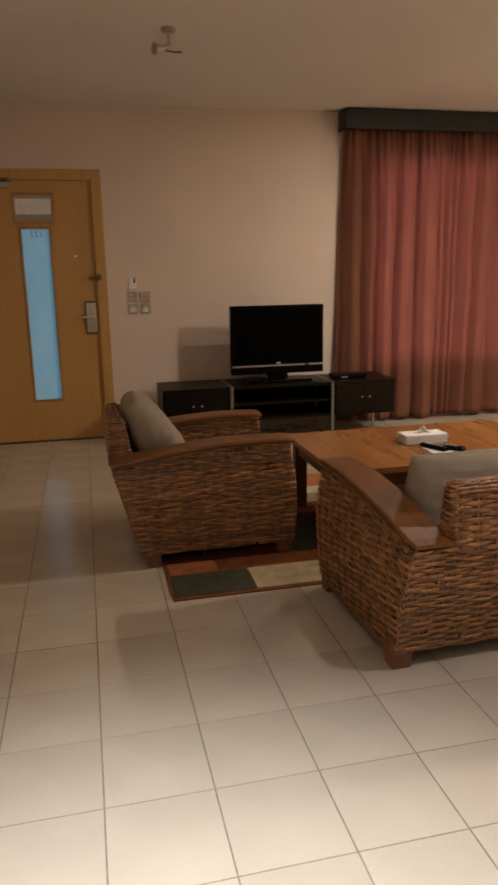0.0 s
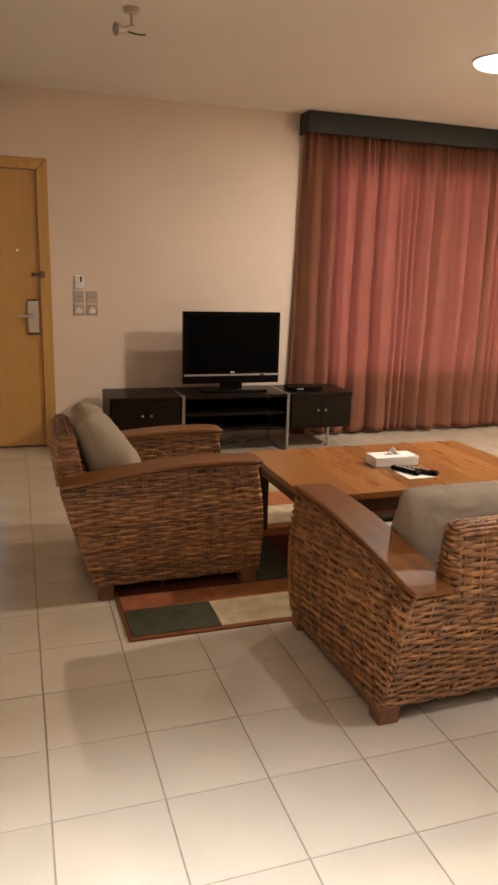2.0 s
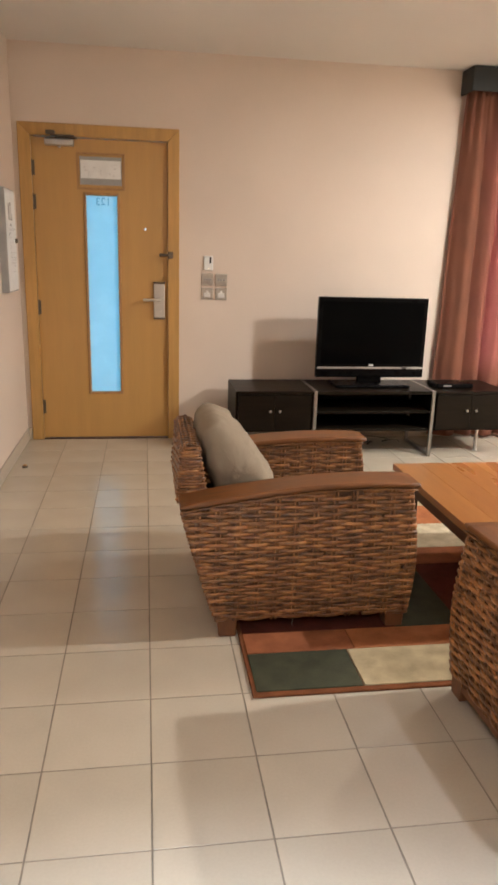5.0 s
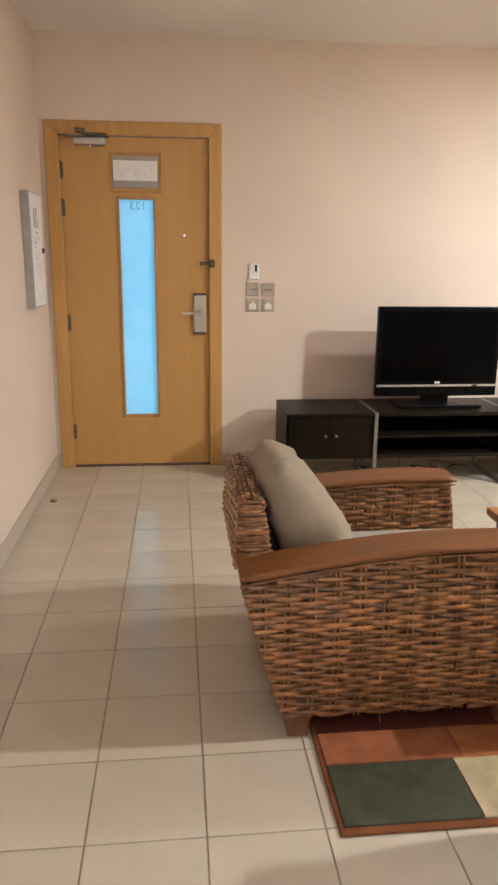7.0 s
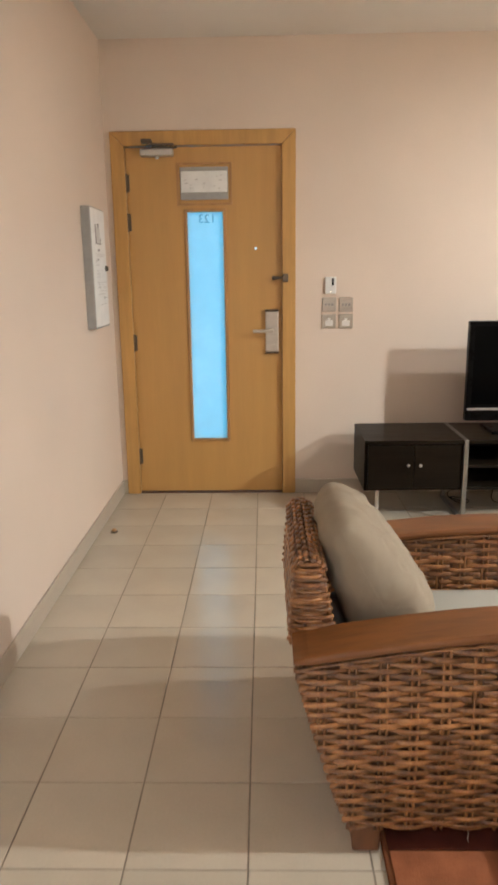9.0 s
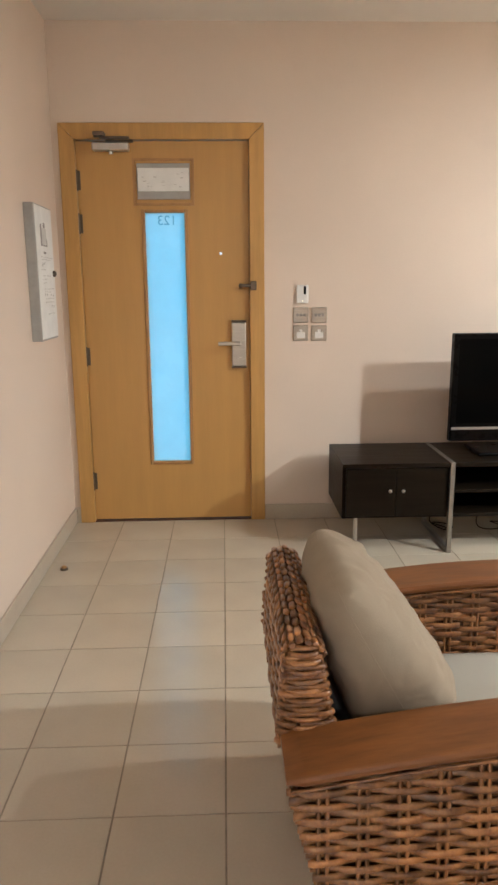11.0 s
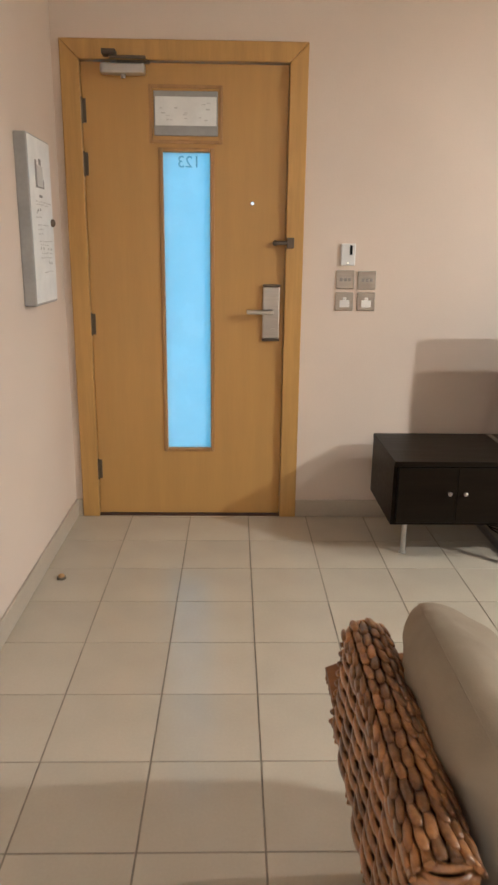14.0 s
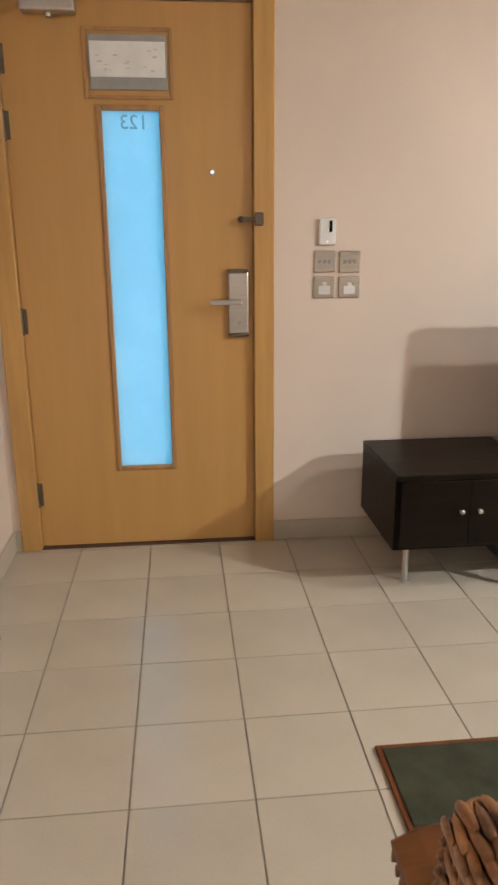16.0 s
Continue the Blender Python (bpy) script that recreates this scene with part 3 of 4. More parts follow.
def slab_along(pts, width, thick, y, taper=0.0, rear_w=None):
    """A bent board: its top follows pts (x, z); width across y, rounded edges."""
    bm = bmesh.new()
    e = 0.007
    rings = []
    n = len(pts) - 1
    for i, (x, z) in enumerate(pts):
        w = width / 2 - (0.006 if i in (0, n) else 0)
        zt, zb = z - (0.004 if i in (0, n) else 0), z - thick + (0.004 if i in (0, n) else 0)
        ring = [(-w, zb + e), (-w, zt - e), (-w + e * 0.4, zt - e * 0.35), (-w + e, zt), (w - e, zt), (w - e * 0.4, zt - e * 0.35), (w, zt - e), (w, zb + e), (w - e, zb), (-w + e, zb)]
        rings.append([Vector((x, y + a, b)) for a, b in ring])
    strand(bm, rings)
    return bm


# worn gaps where canes have broken under the armrest: along, along, up, up
WORN = ((0.432, 0.470, 0.545, 0.571), (0.492, 0.533, 0.548, 0.574))
ZB = 0.066            # underside of the woven body
REAR_Z = 0.497        # underside of the arm at the rear


def rear_x(z):
    return -0.005 - 0.135 * max(0, (z - ZB) / 0.45) ** 0.9


def front_x(z):
    s = min(1, max(0, (z - ZB) / 0.48))
    return 0.742 + 0.020 * math.sin(math.pi * s) - 0.012 * s


def arm_under(x):
    s = min(1, max(0, (x + 0.15) / 0.89))
    return REAR_Z + 0.076 * math.sin(s * math.pi * 0.62)


def arm_edge(x):
    return arm_under(x) + 0.008


def pillow(name, cx, cy, cz, wide, tall, thick, lean, seed, parent, corner=0.15):
    """A plump square cushion, standing on one side and leaning back by lean degrees; its face looks along +x."""
    bm = bmesh.new()
    n = 44
    m = pose(cx, cy, cz, 0, -lean, 0)
    top = {}
    for side in (1, -1):
        for i in range(n + 1):
            for j in range(n + 1):
                if side < 0 and (i in (0, n) or j in (0, n)):
                    continue
                u, v = -1 + 2 * i / n, -1 + 2 * j / n
                pu, pv = 1 - abs(u) ** 3.6, 1 - abs(v) ** 3.6
                t = thick / 2 * (max(pu, 0) * max(pv, 0)) ** 0.44 * (1 - 0.36 * v)
                pinch = 1 - 0.05 * (1 - u * u) * abs(v) ** 3
                pinch2 = 1 - 0.05 * (1 - v * v) * abs(u) ** 3
                wr = 0.006 * noise.noise((u * 2.2 + seed, v * 2.8, side)) + 0.006 * noise.noise((u * 5, v * 4 + seed, side * 2)) * (pu * pv) ** 0.5
                wr -= 0.004 * math.exp(-((u * 0.8 + v * 0.5 + 0.35) / 0.22) ** 2) * math.exp(-((v + 0.25) / 0.45) ** 2)
                wr += 0.006 * noise.noise((u * 3.0 + 5 * v, v * 1.2 + seed, 5)) * (pu * pv) ** 0.3 + 0.0035 * noise.noise((u * 7 - 4 * v, v * 6 + seed, 9)) * (pu * pv) ** 0.3
                ridge = 1 - abs(noise.noise((u * 1.6 + 2.5 * v + seed, v * 2.6 - u * 0.8, 3)))
                wr += 0.013 * max(0, ridge - 0.80) / 0.20 * max(0, noise.noise((u * 1.7, v * 1.9 + seed * 2, 7)) + 0.12) * (pu * pv) ** 0.4
                rc = 1 - corner * (u * v) ** 2
                co = Vector((side * (t + wr * min(1, t * 30)), u * wide / 2 * pinch2 * rc, v * tall / 2 * pinch * rc + tall / 2))
                top[(side, i, j)] = bm.verts.new(m @ co)
    g = lambda s, i, j: top.get((s, i, j)) or top[(1, i, j)]
    for side in (1, -1):
        for i in range(n):
            for j in range(n):
                f = [g(side, i, j), g(side, i + 1, j), g(side, i + 1, j + 1), g(side, i, j + 1)]
                bm.faces.new(f if side > 0 else f[::-1])
    rim = [(i, 0) for i in range(n)] + [(n, j) for j in range(n)] + [(i, n) for i in range(n, 0, -1)] + [(0, j) for j in range(n, -1, -1)]
    seam = pipe([top[(1, i, j)].co.copy() for i, j in rim], 0.0007, 6)
    ob = part(name, bm, LINEN, parent, smooth=True)
    part("seam", seam, LINEN, parent, smooth=True)
    return ob, m


def woven_seat(name, wide, seats, label, category):
    """An armchair or sofa in rattan: origin between the rear feet, front along +x."""
    s = new(name)
    tagged(s, label, category)
    hw, aw = wide / 2, 0.140
    # dark inner body: blocks light through the weave, its colour stands for inner shade
    def prism(y0, y1, zt, x_rear, x_front):
        bm = bmesh.new()
        xs = [x_rear + (x_front - x_rear) * k / 10 for k in range(11)]
        def end(y):
            low = [Vector((max(rear_x(ZB) + 0.012, x), y, ZB + 0.012)) for x in (rear_x(ZB) + 0.014, front_x(ZB) - 0.014)]
            return [low[0], low[1]] + [Vector((x, y, zt(x) - 0.004)) for x in reversed(xs)]
        strand(bm, [end(y0), end(y1)])
        return bm
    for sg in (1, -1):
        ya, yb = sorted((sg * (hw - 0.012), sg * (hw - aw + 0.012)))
        part("arm_core", prism(ya, yb, arm_under, -0.115, 0.728), SHADE_CORE, s)
    part("seat_core", prism(-hw + aw, hw - aw, lambda x: 0.27, -0.06, 0.728), SHADE_CORE, s)
    k = 0
    for sg in (1, -1):
        yo, yi = sg * hw, sg * (hw - aw)
        bulge = lambda v: 0.016 * math.sin(math.pi * min(1, max(0, (v - ZB) / 0.5)))
        part("side_weave", weave(lambda u, v, d: Vector((u, yo + sg * (d - 0.010 + bulge(v)), v)), ZB, 0.590, rear_x, front_x, arm_edge, 10 + k, gaps=WORN if seats == 1 and sg < 0 else ()), RATTAN, s, smooth=True)
        part("inner_weave", weave(lambda u, v, d: Vector((u, yi - sg * (d - 0.008), v)), 0.34, 0.590, lambda v: -0.10, front_x, arm_edge, 20 + k), RATTAN, s, smooth=True)
        part("arm_front_weave", weave(lambda u, v, d: Vector((front_x(v) + d - 0.008, sg * (hw - aw / 2) + u, v)), ZB, 0.572, lambda v: -aw / 2 + 0.004, lambda v: aw / 2 - 0.004, None, 30 + k), RATTAN, s, smooth=True)
        pts = [(-0.136 + 0.886 * q / 26, arm_under(-0.136 + 0.886 * q / 26) + 0.030) for q in range(27)]
        part("armrest", slab_along(pts, aw + 0.010, 0.022, sg * (hw - aw / 2)), TEAK, s, "curved reddish brown wooden armrest", smooth=False)
        for side, out in ((yo, sg), (yi, -sg)):
            cord = [(x, side + out * 0.0035, arm_edge(x) - 0.0035) for x in (-0.128 + 0.868 * q / 30 for q in range(31))]
            part("edge_cord", pipe(cord, 0.0032, 6), RATTAN, s, smooth=True)
        ra, rb = sorted((yo - sg * 0.010, yo - sg * 0.045))
        if seats > 1:
            part("base_rail", box(0.070, ra, 0.036, 0.665, rb, ZB + 0.012, 0.003), LEGWOOD, s, "brown wooden base rail")
        for fx in (0.002, 0.655):
            f = box(fx, min(yo, yo - sg * 0.075) + sg * -0.008, 0.0, fx + 0.078, max(yo, yo - sg * 0.075) + sg * -0.008, ZB + 0.01, 0.004)
            for v in f.verts:
                if v.co.z < 0.03:
                    v.co.x += 0.008 if v.co.x < fx + 0.04 else -0.004
            part("leg", f, LEGWOOD, s, "stubby brown wooden leg")
        k += 1
    part("base_rail", box(0.030, -hw + 0.08, 0.050, 0.06, hw - 0.08, ZB + 0.012, 0.003), LEGWOOD, s, "brown wooden base rail")
    # lower back of the body, and the raised back between the arms
    part("rear_weave", weave(lambda u, v, d: Vector((rear_x(v) - d + 0.010, u, v)), ZB, 0.50, lambda v: -hw, lambda v: hw, None, 41), RATTAN, s, smooth=True)
    part("front_weave", weave(lambda u, v, d: Vector((front_x(v) + d - 0.010, u, v)), ZB, 0.285, lambda v: -hw + aw, lambda v: hw - aw, None, 43), RATTAN, s, smooth=True)
    bh = hw - aw - 0.004
    R, ZT = 0.035, 0.682
    L1 = ZT - 0.49
    L2 = math.pi * R

    def back_place(u, v, d):
        if v < L1:
            return Vector((-0.140 + 0.014 * v / L1 - d, u, 0.49 + v))
        if v < L1 + L2:
            q = (v - L1) / R
            return Vector((-0.126 + R - (R + d) * math.cos(q), u, ZT + (R * 0.75 + d) * math.sin(q)))
        w = v - L1 - L2
        return Vector((-0.126 + 2 * R + d + 0.16 * w, u, ZT - w))
    # added dark filling of the raised back, coloured as the shaded hollow
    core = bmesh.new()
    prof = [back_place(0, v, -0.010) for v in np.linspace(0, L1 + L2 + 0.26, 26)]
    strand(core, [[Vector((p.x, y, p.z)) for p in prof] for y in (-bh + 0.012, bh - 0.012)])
    part("back_core", core, SHADE_CORE, s)
    part("back_weave", weave(lambda u, v, d: back_place(u, v, d - 0.004), 0, L1, lambda v: -bh, lambda v: bh, None, 51), RATTAN, s, smooth=True)
    # plaited top: staggered drop-shaped loops of thicker cane
    plait, rp = bmesh.new(), random.Random(52)
    cols, step = 8, 0.036
    for c in range(cols):
        vc = L1 + L2 * (c + 0.5) / cols
        for q in range(int(2 * bh / step) + 1):
            uc = -bh + step * (q + (0.5 if c % 2 else 0.0)) + rp.uniform(-0.003, 0.003)
            if uc > bh - 0.004:
                continue
            lean, long = rp.uniform(0.0008, 0.003) * (1 if c % 2 else -1), rp.uniform(0.025, 0.029)
            rings = []
            for a in (-1, -0.72, -0.3, 0.2, 0.62, 0.9, 1):
                w = 0.0072 * math.sqrt(max(0.03, 1 - abs(a + 0.12) ** 2.4)) if abs(a + 0.12) < 1 else 0.002
                h = 0.0045 - 0.0036 * a
                uu = min(bh + 0.004, max(-bh - 0.004, uc + a * long))
                rings.append([back_place(uu, vc + lean * a + w * math.cos(g2), h + 0.65 * w * math.sin(g2)) for g2 in (0.0, 1.05, 2.09, 3.14, 4.19, 5.24)])
            strand(plait, rings)
    pt = part("plaited_top", plait, RATTAN, s, "plaited top edge of thicker cane", smooth=True)
    pt["kind"] = "stuff"
    part("back_inner_weave", weave(lambda u, v, d: back_place(u, v, d - 0.004), L1 + L2, L1 + L2 + 0.24, lambda v: -bh, lambda v: bh, None, 53), RATTAN, s, smooth=True)
    for sg in (1, -1):
        def half(v):
            if v > ZT:
                return R * math.sqrt(max(0.02, 1 - ((v - ZT) / (0.80 * R)) ** 2))
            return (2 * R + 0.16 * (ZT - v) + 0.014 * (ZT - v) / L1) / 2
        def cap(u, v, d, sg=sg):
            w = half(v)
            mid_x = -0.126 + R + (0.16 - 0.014 / L1) * max(0, ZT - v) / 2
            bow = 0.030 * math.sqrt(max(0.0, 1 - min(1, abs(u / (w + 0.006))) ** 2.2))
            return Vector((mid_x + u * (1 + d / 0.06), sg * (bh + d + bow - 0.022), v))
        part("back_end_weave", weave(cap, 0.49, ZT + 0.74 * R, lambda v: -half(v) - 0.002, lambda v: half(v) + 0.002, None, 60 + sg, row=0.0098, pitch=0.046, amp=0.0034, stakes=False), RATTAN, s, smooth=True)
    # seat cushions and pillows
    cw = (2 * (hw - aw) - 0.01) / seats
    for i in range(seats):
        yc = -(hw - aw) + 0.005 + cw * (i + 0.5)
        cu = box(0.0, yc - cw / 2 + 0.003, 0.285, 0.748, yc + cw / 2 - 0.003, 0.405, 0.03, 4)
        for v in cu.verts:
            if v.co.z > 0.36:
                v.co.z += 0.012 * (1 - ((v.co.y - yc) / (cw / 2)) ** 2)
        part("seat_cushion", cu, SEATCLOTH, s, "pale cream cloth seat cushion", smooth=True)
    return s


chair = woven_seat("armchair", 0.80, 1, "woven rattan armchair with wooden arms and cream cushions", "armchair")
part("loose_strand", pipe([(0.287, -0.395, ZB + 0.004), (0.290, -0.400, ZB - 0.006), (0.286, -0.404, ZB - 0.016), (0.289, -0.405, ZB - 0.024)], 0.0013, 6), LINEN, chair, "pale loose strand hanging from the weave")
chair.matrix_basis = pose(0.247, 3.65, 0)
sofa = woven_seat("sofa", 1.76, 2, "woven rattan sofa with wooden arms, its back to the open floor", "sofa")
sofa.matrix_basis = pose(1.888, 2.138, 0, 0, 0, 91.5)


def loose_pillow(x, y, turn, wide, tall, thick, lean, seed, label, corner):
    p = new("pillow")
    tagged(p, label, "pillow", "beige pillows on the seats")
    pillow("pillow_cover", 0, 0, 0, wide, tall, thick, lean, seed, p, corner)
    p.matrix_basis = pose(x, y, 0.415, 0, 0, turn)
    return p


loose_pillow(0.433, 3.655, 0, 0.50, 0.440, 0.215, 29, 1.0, "plump beige linen pillow leaning in the armchair", 0.17)
loose_pillow(1.440, 2.350, 90, 0.61, 0.325, 0.25, 9, 4.0, "plump beige linen pillow leaning on the sofa back", 0.04)
loose_pillow(2.290, 2.350, 90, 0.61, 0.325, 0.25, 9, 7.0, "plump beige linen pillow at the sofa's far arm", 0.04)

# ---- coffee table ----
TX0, TX1, TY0, TY1, TZ = 1.16, 2.50, 3.12, 3.985, 0.45
table = thing("coffee_table", 1.83, 3.55, 0, "large low teak coffee table with a plank top on the rug", "table")
npl = 10
for i in range(npl):
    a, b = TX0 + (TX1 - TX0) * i / npl, TX0 + (TX1 - TX0) * (i + 1) / npl
    part("plank", box(a + 0.0004, TY0, TZ - 0.030, b - 0.0004, TY1, TZ, 0.0006), TABLETOP, table)
part("edge_moulding", merge(box(TX0 + 0.012, TY0 + 0.012, TZ - 0.040, TX1 - 0.012, TY0 + 0.040, TZ - 0.030), box(TX0 + 0.012, TY1 - 0.040, TZ - 0.040, TX1 - 0.012, TY1 - 0.012, TZ - 0.030), box(TX0 + 0.012, TY0 + 0.040, TZ - 0.040, TX0 + 0.04, TY1 - 0.040, TZ - 0.030), box(TX1 - 0.04, TY0 + 0.04, TZ - 0.040, TX1 - 0.012, TY1 - 0.04, TZ - 0.030)), TABLEDARK, table)
for a in (TX0 + 0.03, TX1 - 0.10):
    for b in (TY0 + 0.03, TY1 - 0.10):
        part("leg", box(a, b, 0.013, a + 0.07, b + 0.07, TZ - 0.040, 0.004), TABLEDARK, table)
for b in ((TX0 + 0.10, TY0 + 0.045, TX1 - 0.10, TY0 + 0.067), (TX0 + 0.10, TY1 - 0.067, TX1 - 0.10, TY1 - 0.045), (TX0 + 0.045, TY0 + 0.10, TX0 + 0.067, TY1 - 0.10), (TX1 - 0.067, TY0 + 0.10, TX1 - 0.045, TY1 - 0.10)):
    part("apron", box(b[0], b[1], TZ - 0.110, b[2], b[3], TZ - 0.040, 0.002), TABLEDARK, table)

tis = thing("tissue_box", 1.83, 3.57, TZ, "low white tissue box with a tissue pulled up", "tissue box")
part("carton", box(1.705, 3.505, TZ, 1.955, 3.625, TZ + 0.052, 0.005, 2), PAPER, tis)
part("opening", box(1.785, 3.552, TZ + 0.052, 1.875, 3.576, TZ + 0.0530), GREYPL, tis)
bm = bmesh.new()
gridt = [[bm.verts.new((1.79 + 0.08 * i / 8, 3.565 + 0.016 * math.sin(i * 1.3 + j) * (1 - j / 7) + 0.006 * j / 5, TZ + 0.050 + 0.042 * (j / 5) * math.exp(-((i - 4.3) / 2.3) ** 2))) for i in range(9)] for j in range(6)]
for a, b in zip(gridt, gridt[1:]):
    for i in range(8):
        bm.faces.new((a[i], a[i + 1], b[i + 1], b[i]))
part("tissue", bm, WHITEPL, tis, smooth=True)
leaflet = thing("leaflet", 1.86, 3.36, TZ, "white printed leaflet lying on the coffee table", "leaflet")
lf = box(1.765, 3.275, TZ + 0.0005, 1.925, 3.455, TZ + 0.002)
part("paper_sheet", lf, PAPER, leaflet)
for dx, turn, ln, lab in ((-0.035, 66, 0.165, "slim black remote control on the leaflet"), (0.030, 50, 0.18, "black remote control with rounded ends on the leaflet")):
    rc = thing("remote_control", 1.85 + dx, 3.37, TZ + 0.002, lab, "remote control", "remote controls on the table")
    b = box(-ln / 2, -0.021, 0, ln / 2, 0.021, 0.022, 0.008, 3)
    bmesh.ops.transform(b, matrix=pose(1.85 + dx, 3.375 - dx * 0.5, TZ + 0.002, 0, 0, -turn), verts=b.verts)
    part("remote_body", b, BLACKPL, rc)
    for k in range(5):
        bb = box(-ln / 2 + 0.025 + k * 0.024, -0.011, 0.022, -ln / 2 + 0.037 + k * 0.024, 0.011, 0.0245)
        bmesh.ops.transform(bb, matrix=pose(1.85 + dx, 3.375 - dx * 0.5, TZ + 0.002, 0, 0, -turn), verts=bb.verts)
        part("button_row", bb, GREYPL, rc)

# ---- rug ----
rug = thing("rug", 1.6, 3.86, 0, "patchwork rug of green, tan, rust and maroon blocks", "rug")
RX0, RX1, RY0, RY1 = 0.33, 2.95, 2.865, 4.845
part("rug_base", box(RX0, RY0, 0.0, RX1, RY1, 0.009, 0.003), RUGS["brown"], rug, "brown bound edge")
BLOCKS = [(2.885, 3.112, ((0.345, "green"), (0.712, "tan"), (1.30, "rust"), (1.75, "green"), (2.2, "tan"))),
          (3.112, 3.250, ((0.345, "rust"), (0.745, "orange"), (1.30, "maroon"), (2.1, "rust"))),
          (3.250, 3.800, ((0.345, "maroon"), (0.95, "green"), (1.22, "maroon"), (2.0, "tan"))),
          (3.800, 3.985, ((0.345, "maroon"), (1.05, "rust"), (1.8, "green"), (2.3, "rust"))),
          (3.985, 4.295, ((0.345, "rust"), (1.10, "cream"), (1.75, "maroon"), (2.3, "tan"))),
          (4.295, 4.570, ((0.345, "maroon"), (1.00, "orange"), (1.9, "tan"), (2.4, "green"))),
          (4.570, 4.828, ((0.345, "green"), (1.02, "tan"), (1.6, "rust"), (2.2, "maroon")))]
for y0, y1, cells in BLOCKS:
    for (x0, c), nxt in zip(cells, (*[q[0] for q in cells[1:]], 2.935)):
        part("rug_block", box(x0, y0 + 0.0015, 0.008, nxt - 0.003, y1 - 0.0015, 0.0135, 0.002), RUGS[c], rug)

# ---- television bench ----
CY0, CY1, CZ0, CZ1 = 5.62, 6.10, 0.192, 0.485


def cabinet(x0, x1, leg_x, label):
    c = thing("media_cabinet", (x0 + x1) / 2, (CY0 + CY1) / 2, 0, label, "cabinet", "television bench units")
    for sx in (x0, x1 - 0.02):
        part("side_panel", box(sx, CY0 + 0.018, CZ0, sx + 0.02, CY1, CZ1 - 0.022), ESPRESSO, c)
    part("bottom_panel", box(x0 + 0.02, CY0 + 0.018, CZ0, x1 - 0.02, CY1, CZ0 + 0.02), ESPRESSO, c)
    part("back_panel", box(x0 + 0.02, CY1 - 0.012, CZ0 + 0.02, x1 - 0.02, CY1, CZ1 - 0.022), ESPRESSO, c)
    part("top", box(x0 - 0.001, CY0 - 0.002, CZ1 - 0.022, x1 + 0.001, CY1, CZ1, 0.002), ESPRESSO, c)
    mid = (x0 + x1) / 2
    for a, b, kx in ((x0 + 0.018, mid - 0.0008, mid - 0.034), (mid + 0.0008, x1 - 0.018, mid + 0.034)):
        d = part("door", box(a, CY0, CZ0 + 0.016, b, CY0 + 0.017, CZ1 - 0.026, 0.0015), ESPRESSO, c)
        part("knob", merge(cyl((kx, CY0, 0.345), (kx, CY0 - 0.014, 0.345), 0.004, seg=10), dome(kx, CY0 - 0.018, 0.345, 0.0095, 0.008, 0.0095)), STEEL, d, "small round chrome knob")
    part("leg", merge(cyl((leg_x, CY0 + 0.15, 0.004), (leg_x, CY0 + 0.15, CZ0), 0.012), cyl((leg_x, CY0 + 0.15, 0), (leg_x, CY0 + 0.15, 0.006), 0.018)), ALU, c, "slim silver leg")
    return c


cabinet(0.608, 1.158, 0.705, "espresso brown two-door cabinet of the television bench")
cabinet(2.052, 2.612, 2.47, "espresso brown two-door cabinet beside the curtain")
mid = thing("media_shelf", 1.605, 5.86, 0, "dark open shelf of the television bench on steel frames", "shelf unit")
part("top", box(1.184, CY0 + 0.004, CZ1 - 0.024, 2.026, CY1, CZ1 - 0.001, 0.002), ESPRESSO, mid)
part("shelf", box(1.184, CY0 + 0.012, 0.322, 2.026, CY1 - 0.012, 0.338, 0.0015), ESPRESSO, mid)
part("shelf", box(1.184, CY0 + 0.012, CZ0, 2.026, CY1 - 0.012, CZ0 + 0.018, 0.0015), ESPRESSO, mid)
part("back_panel", box(1.184, CY1 - 0.012, CZ0, 2.026, CY1, CZ1 - 0.024), ESPRESSO, mid)
for fx in (1.171, 2.039):
    w = 0.012
    fr = part("sled_frame", merge(box(fx - w, CY0 - 0.006, 0.0, fx + w, CY0 + 0.018, CZ1 + 0.002, 0.002), box(fx - w, CY1 - 0.03, 0.0, fx + w, CY1 - 0.006, CZ1 + 0.002, 0.002), box(fx - w, CY0 + 0.018, 0.0, fx + w, CY1 - 0.03, 0.022, 0.002), box(fx - w, CY0 + 0.018, CZ1 - 0.02, fx + w, CY1 - 0.03, CZ1 + 0.002, 0.002)), SLED, mid, "brushed grey steel sled frame")
# cords under the bench
for i, (x0, x1, sd) in enumerate(((1.20, 1.30, 1), (1.45, 1.75, 2), (1.62, 1.95, 5))):
    pts = [(x0 + (x1 - x0) * k / 24 + 0.04 * math.sin(k * 0.7 + sd), 6.02 + 0.07 * math.sin(k * 0.45 + sd), 0.006 + 0.05 * max(0, math.sin(k * 0.26 + sd)) * (k < 20)) for k in range(25)]
    cb = thing("power_cord", x0, 6.02, 0, "thin black cord looped on the floor under the bench", "cable", "cords under the bench")
    part("cord", pipe(pts, 0.003, 6), BLACKPL, cb)

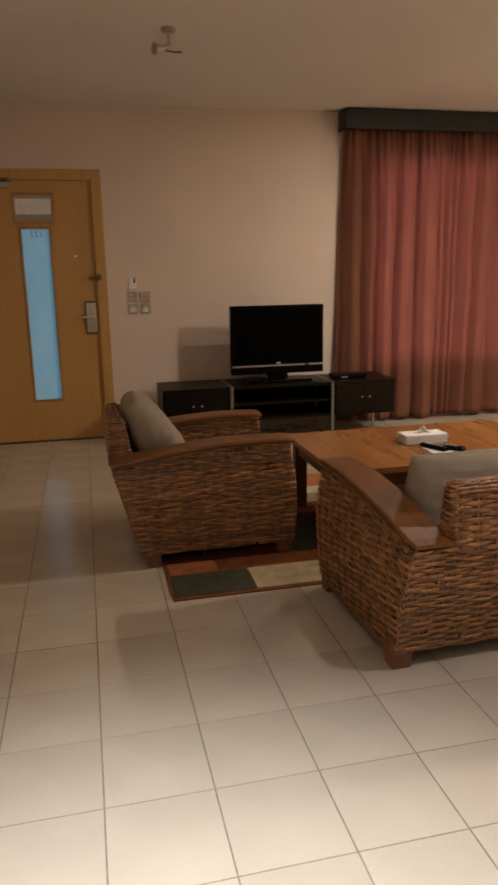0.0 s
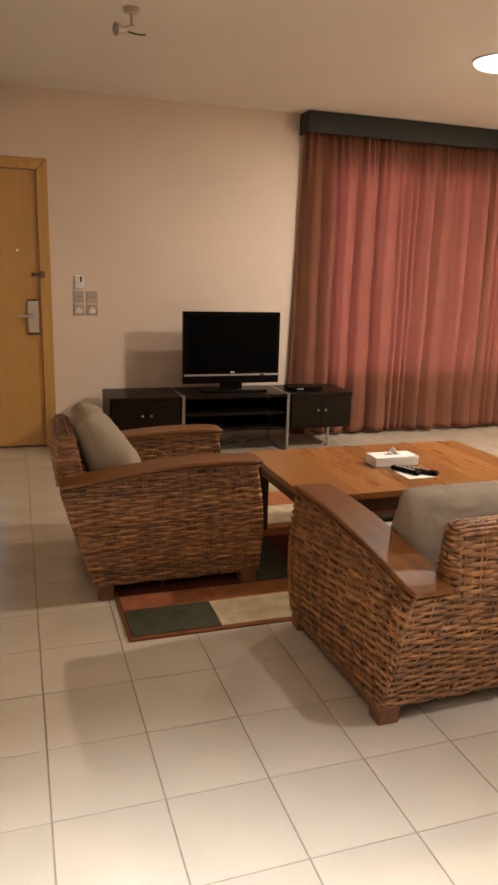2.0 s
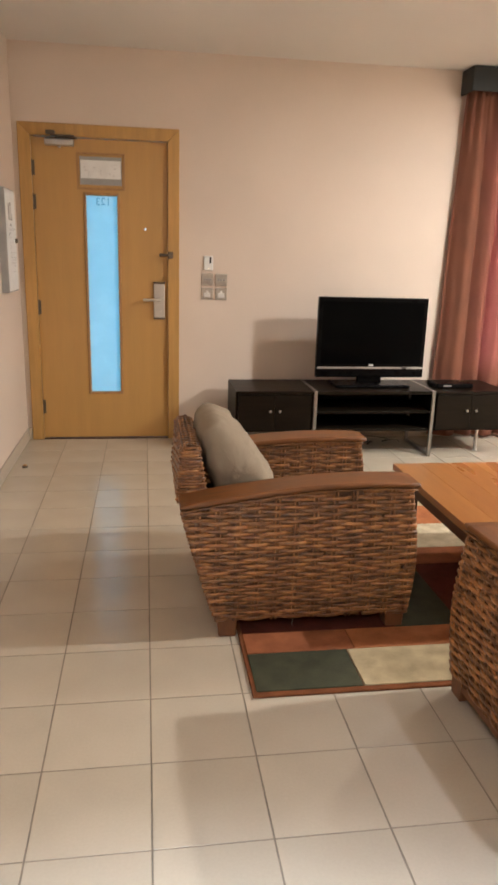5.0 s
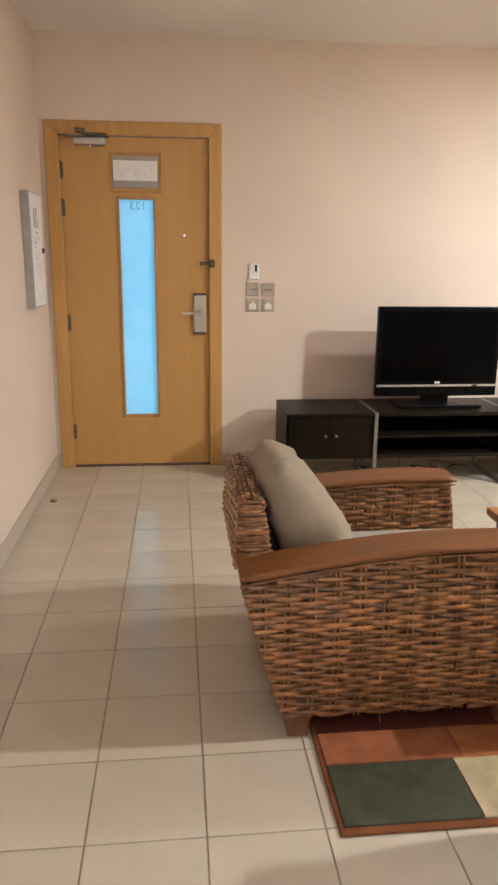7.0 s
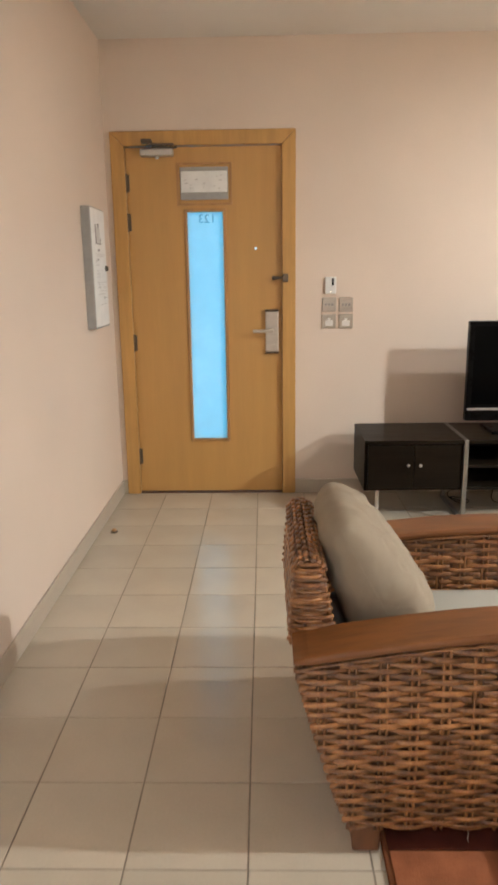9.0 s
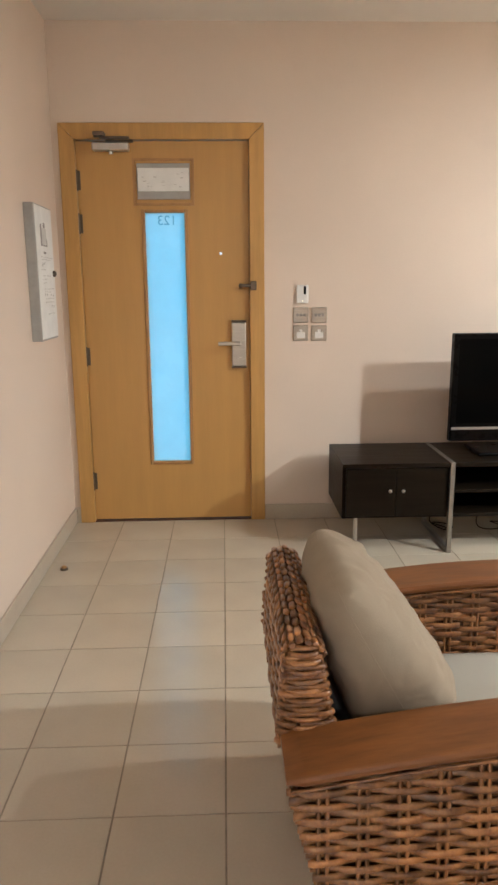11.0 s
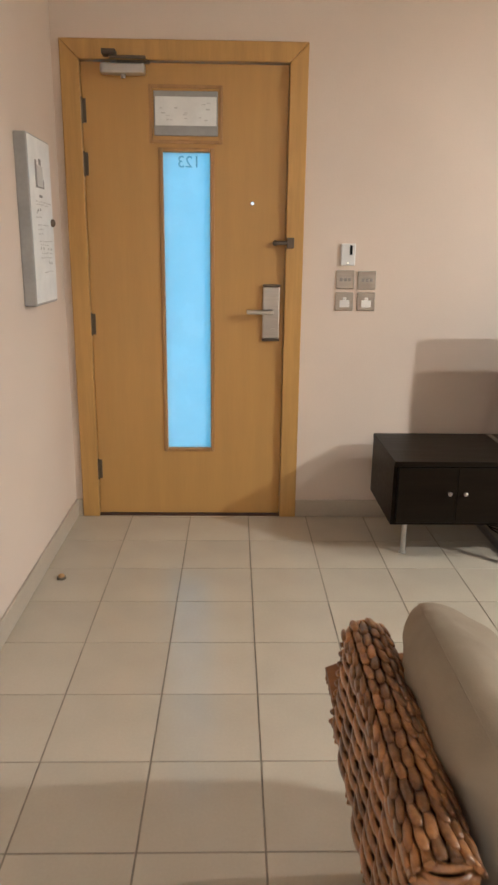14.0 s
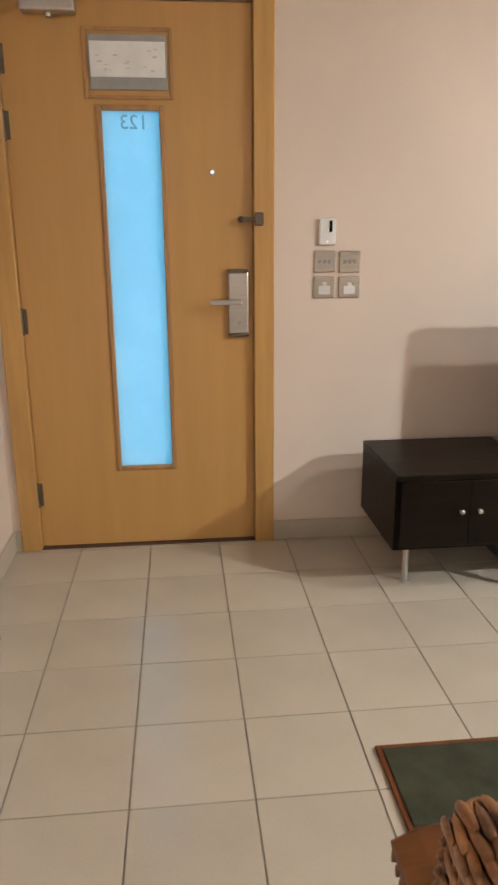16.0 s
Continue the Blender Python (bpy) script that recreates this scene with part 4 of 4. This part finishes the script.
# ---- television ----
tv = thing("television", 1.625, 5.85, CZ1, "flat black television with a silver strip, switched off", "television")
VX0, VX1, VZ0, VZ1, VY = 1.218, 2.030, 0.547, 1.122, 5.845
part("cabinet_shell", box(VX0, VY, VZ0, VX1, VY + 0.05, VZ1, 0.006, 2), BLACKPL, tv)
part("rear_housing", box(VX0 + 0.10, VY + 0.05, VZ0 + 0.05, VX1 - 0.10, VY + 0.095, VZ1 - 0.08, 0.015, 2), BLACKPL, tv)
part("screen", box(VX0 + 0.030, VY - 0.0015, VZ0 + 0.098, VX1 - 0.030, VY + 0.002, VZ1 - 0.030), SCREEN, tv, "dark switched-off screen")
part("silver_strip", box(VX0 + 0.006, VY - 0.004, VZ0 + 0.063, VX1 - 0.006, VY + 0.001, VZ0 + 0.077, 0.001), ALU, tv)
part("badge", merge(cyl((1.618, VY - 0.004, VZ0 + 0.090), (1.618, VY - 0.001, VZ0 + 0.090), 0.008), box(1.628, VY - 0.004, VZ0 + 0.083, 1.644, VY - 0.001, VZ0 + 0.097)), WHITEPL, tv, "small pale badge")
part("button", box(1.86, VY - 0.005, VZ0 + 0.065, 1.90, VY - 0.003, VZ0 + 0.075), BLACKPL, tv)
part("neck", box(1.535, VY + 0.012, CZ1 + 0.018, 1.715, VY + 0.045, VZ0 + 0.02, 0.004), BLACKPL, tv)
part("base", box(1.345, VY - 0.105, CZ1, 1.90, VY + 0.135, CZ1 + 0.020, 0.008, 2), BLACKPL, tv)

dec = thing("set_top_box", 2.24, 5.80, CZ1, "flat black set-top box on the bench by the curtain", "set-top box")
part("box_body", box(2.10, 5.72, CZ1 + 0.004, 2.38, 5.90, CZ1 + 0.036, 0.004), BLACKPL, dec)
part("front_display", box(2.15, 5.7185, CZ1 + 0.014, 2.21, 5.7200, CZ1 + 0.026), ALU, dec)
for a in (2.12, 2.36):
    for b in (5.74, 5.88):
        part("foot", cyl((a, b, CZ1), (a, b, CZ1 + 0.004), 0.008, seg=10), BLACKPL, dec)

# ---- floor tiles ----
T, GX, GY = 0.30, 0.0048, 0.0036
protos = {}


def tile_mesh(w, d):
    key = (round(w, 4), round(d, 4))
    if key not in protos:
        bm = box(-w / 2, -d / 2, -0.010, w / 2, d / 2, 0.0, 0.0006)
        me = bpy.data.meshes.new("floor_tile")
        bm.to_mesh(me)
        bm.free()
        me.materials.append(TILE)
        protos[key] = me
    return protos[key]


rest = bmesh.new()
for i in range(-3, 19):
    for j in range(-19, 11):
        x0, x1 = max(XW, i * T) + GX / 2, min(XE, (i + 1) * T) - GX / 2
        y0, y1 = max(YS, 3.2 + j * T) + GY / 2, min(YN, 3.2 + (j + 1) * T) - GY / 2
        if x1 - x0 < 0.02 or y1 - y0 < 0.02:
            continue
        if x1 < 2.2 and y0 > 1.0 and j < 10:
            tl = new("floor_tile", tile_mesh(x1 - x0, y1 - y0))
            tl.location = ((x0 + x1) / 2, (y0 + y1) / 2, random.uniform(-0.0004, 0.0))
            tl.parent = floor
        else:
            vs = [rest.verts.new(p) for p in ((x0, y0, 0), (x1, y0, 0), (x1, y1, 0), (x0, y1, 0), (x0, y0, -0.01), (x1, y0, -0.01), (x1, y1, -0.01), (x0, y1, -0.01))]
            for f in ((0, 1, 2, 3), (0, 4, 5, 1), (1, 5, 6, 2), (2, 6, 7, 3), (3, 7, 4, 0)):
                rest.faces.new([vs[q] for q in f])
far = part("floor_tiles_far", rest, TILE_FAR, floor)
far["kind"] = "stuff"
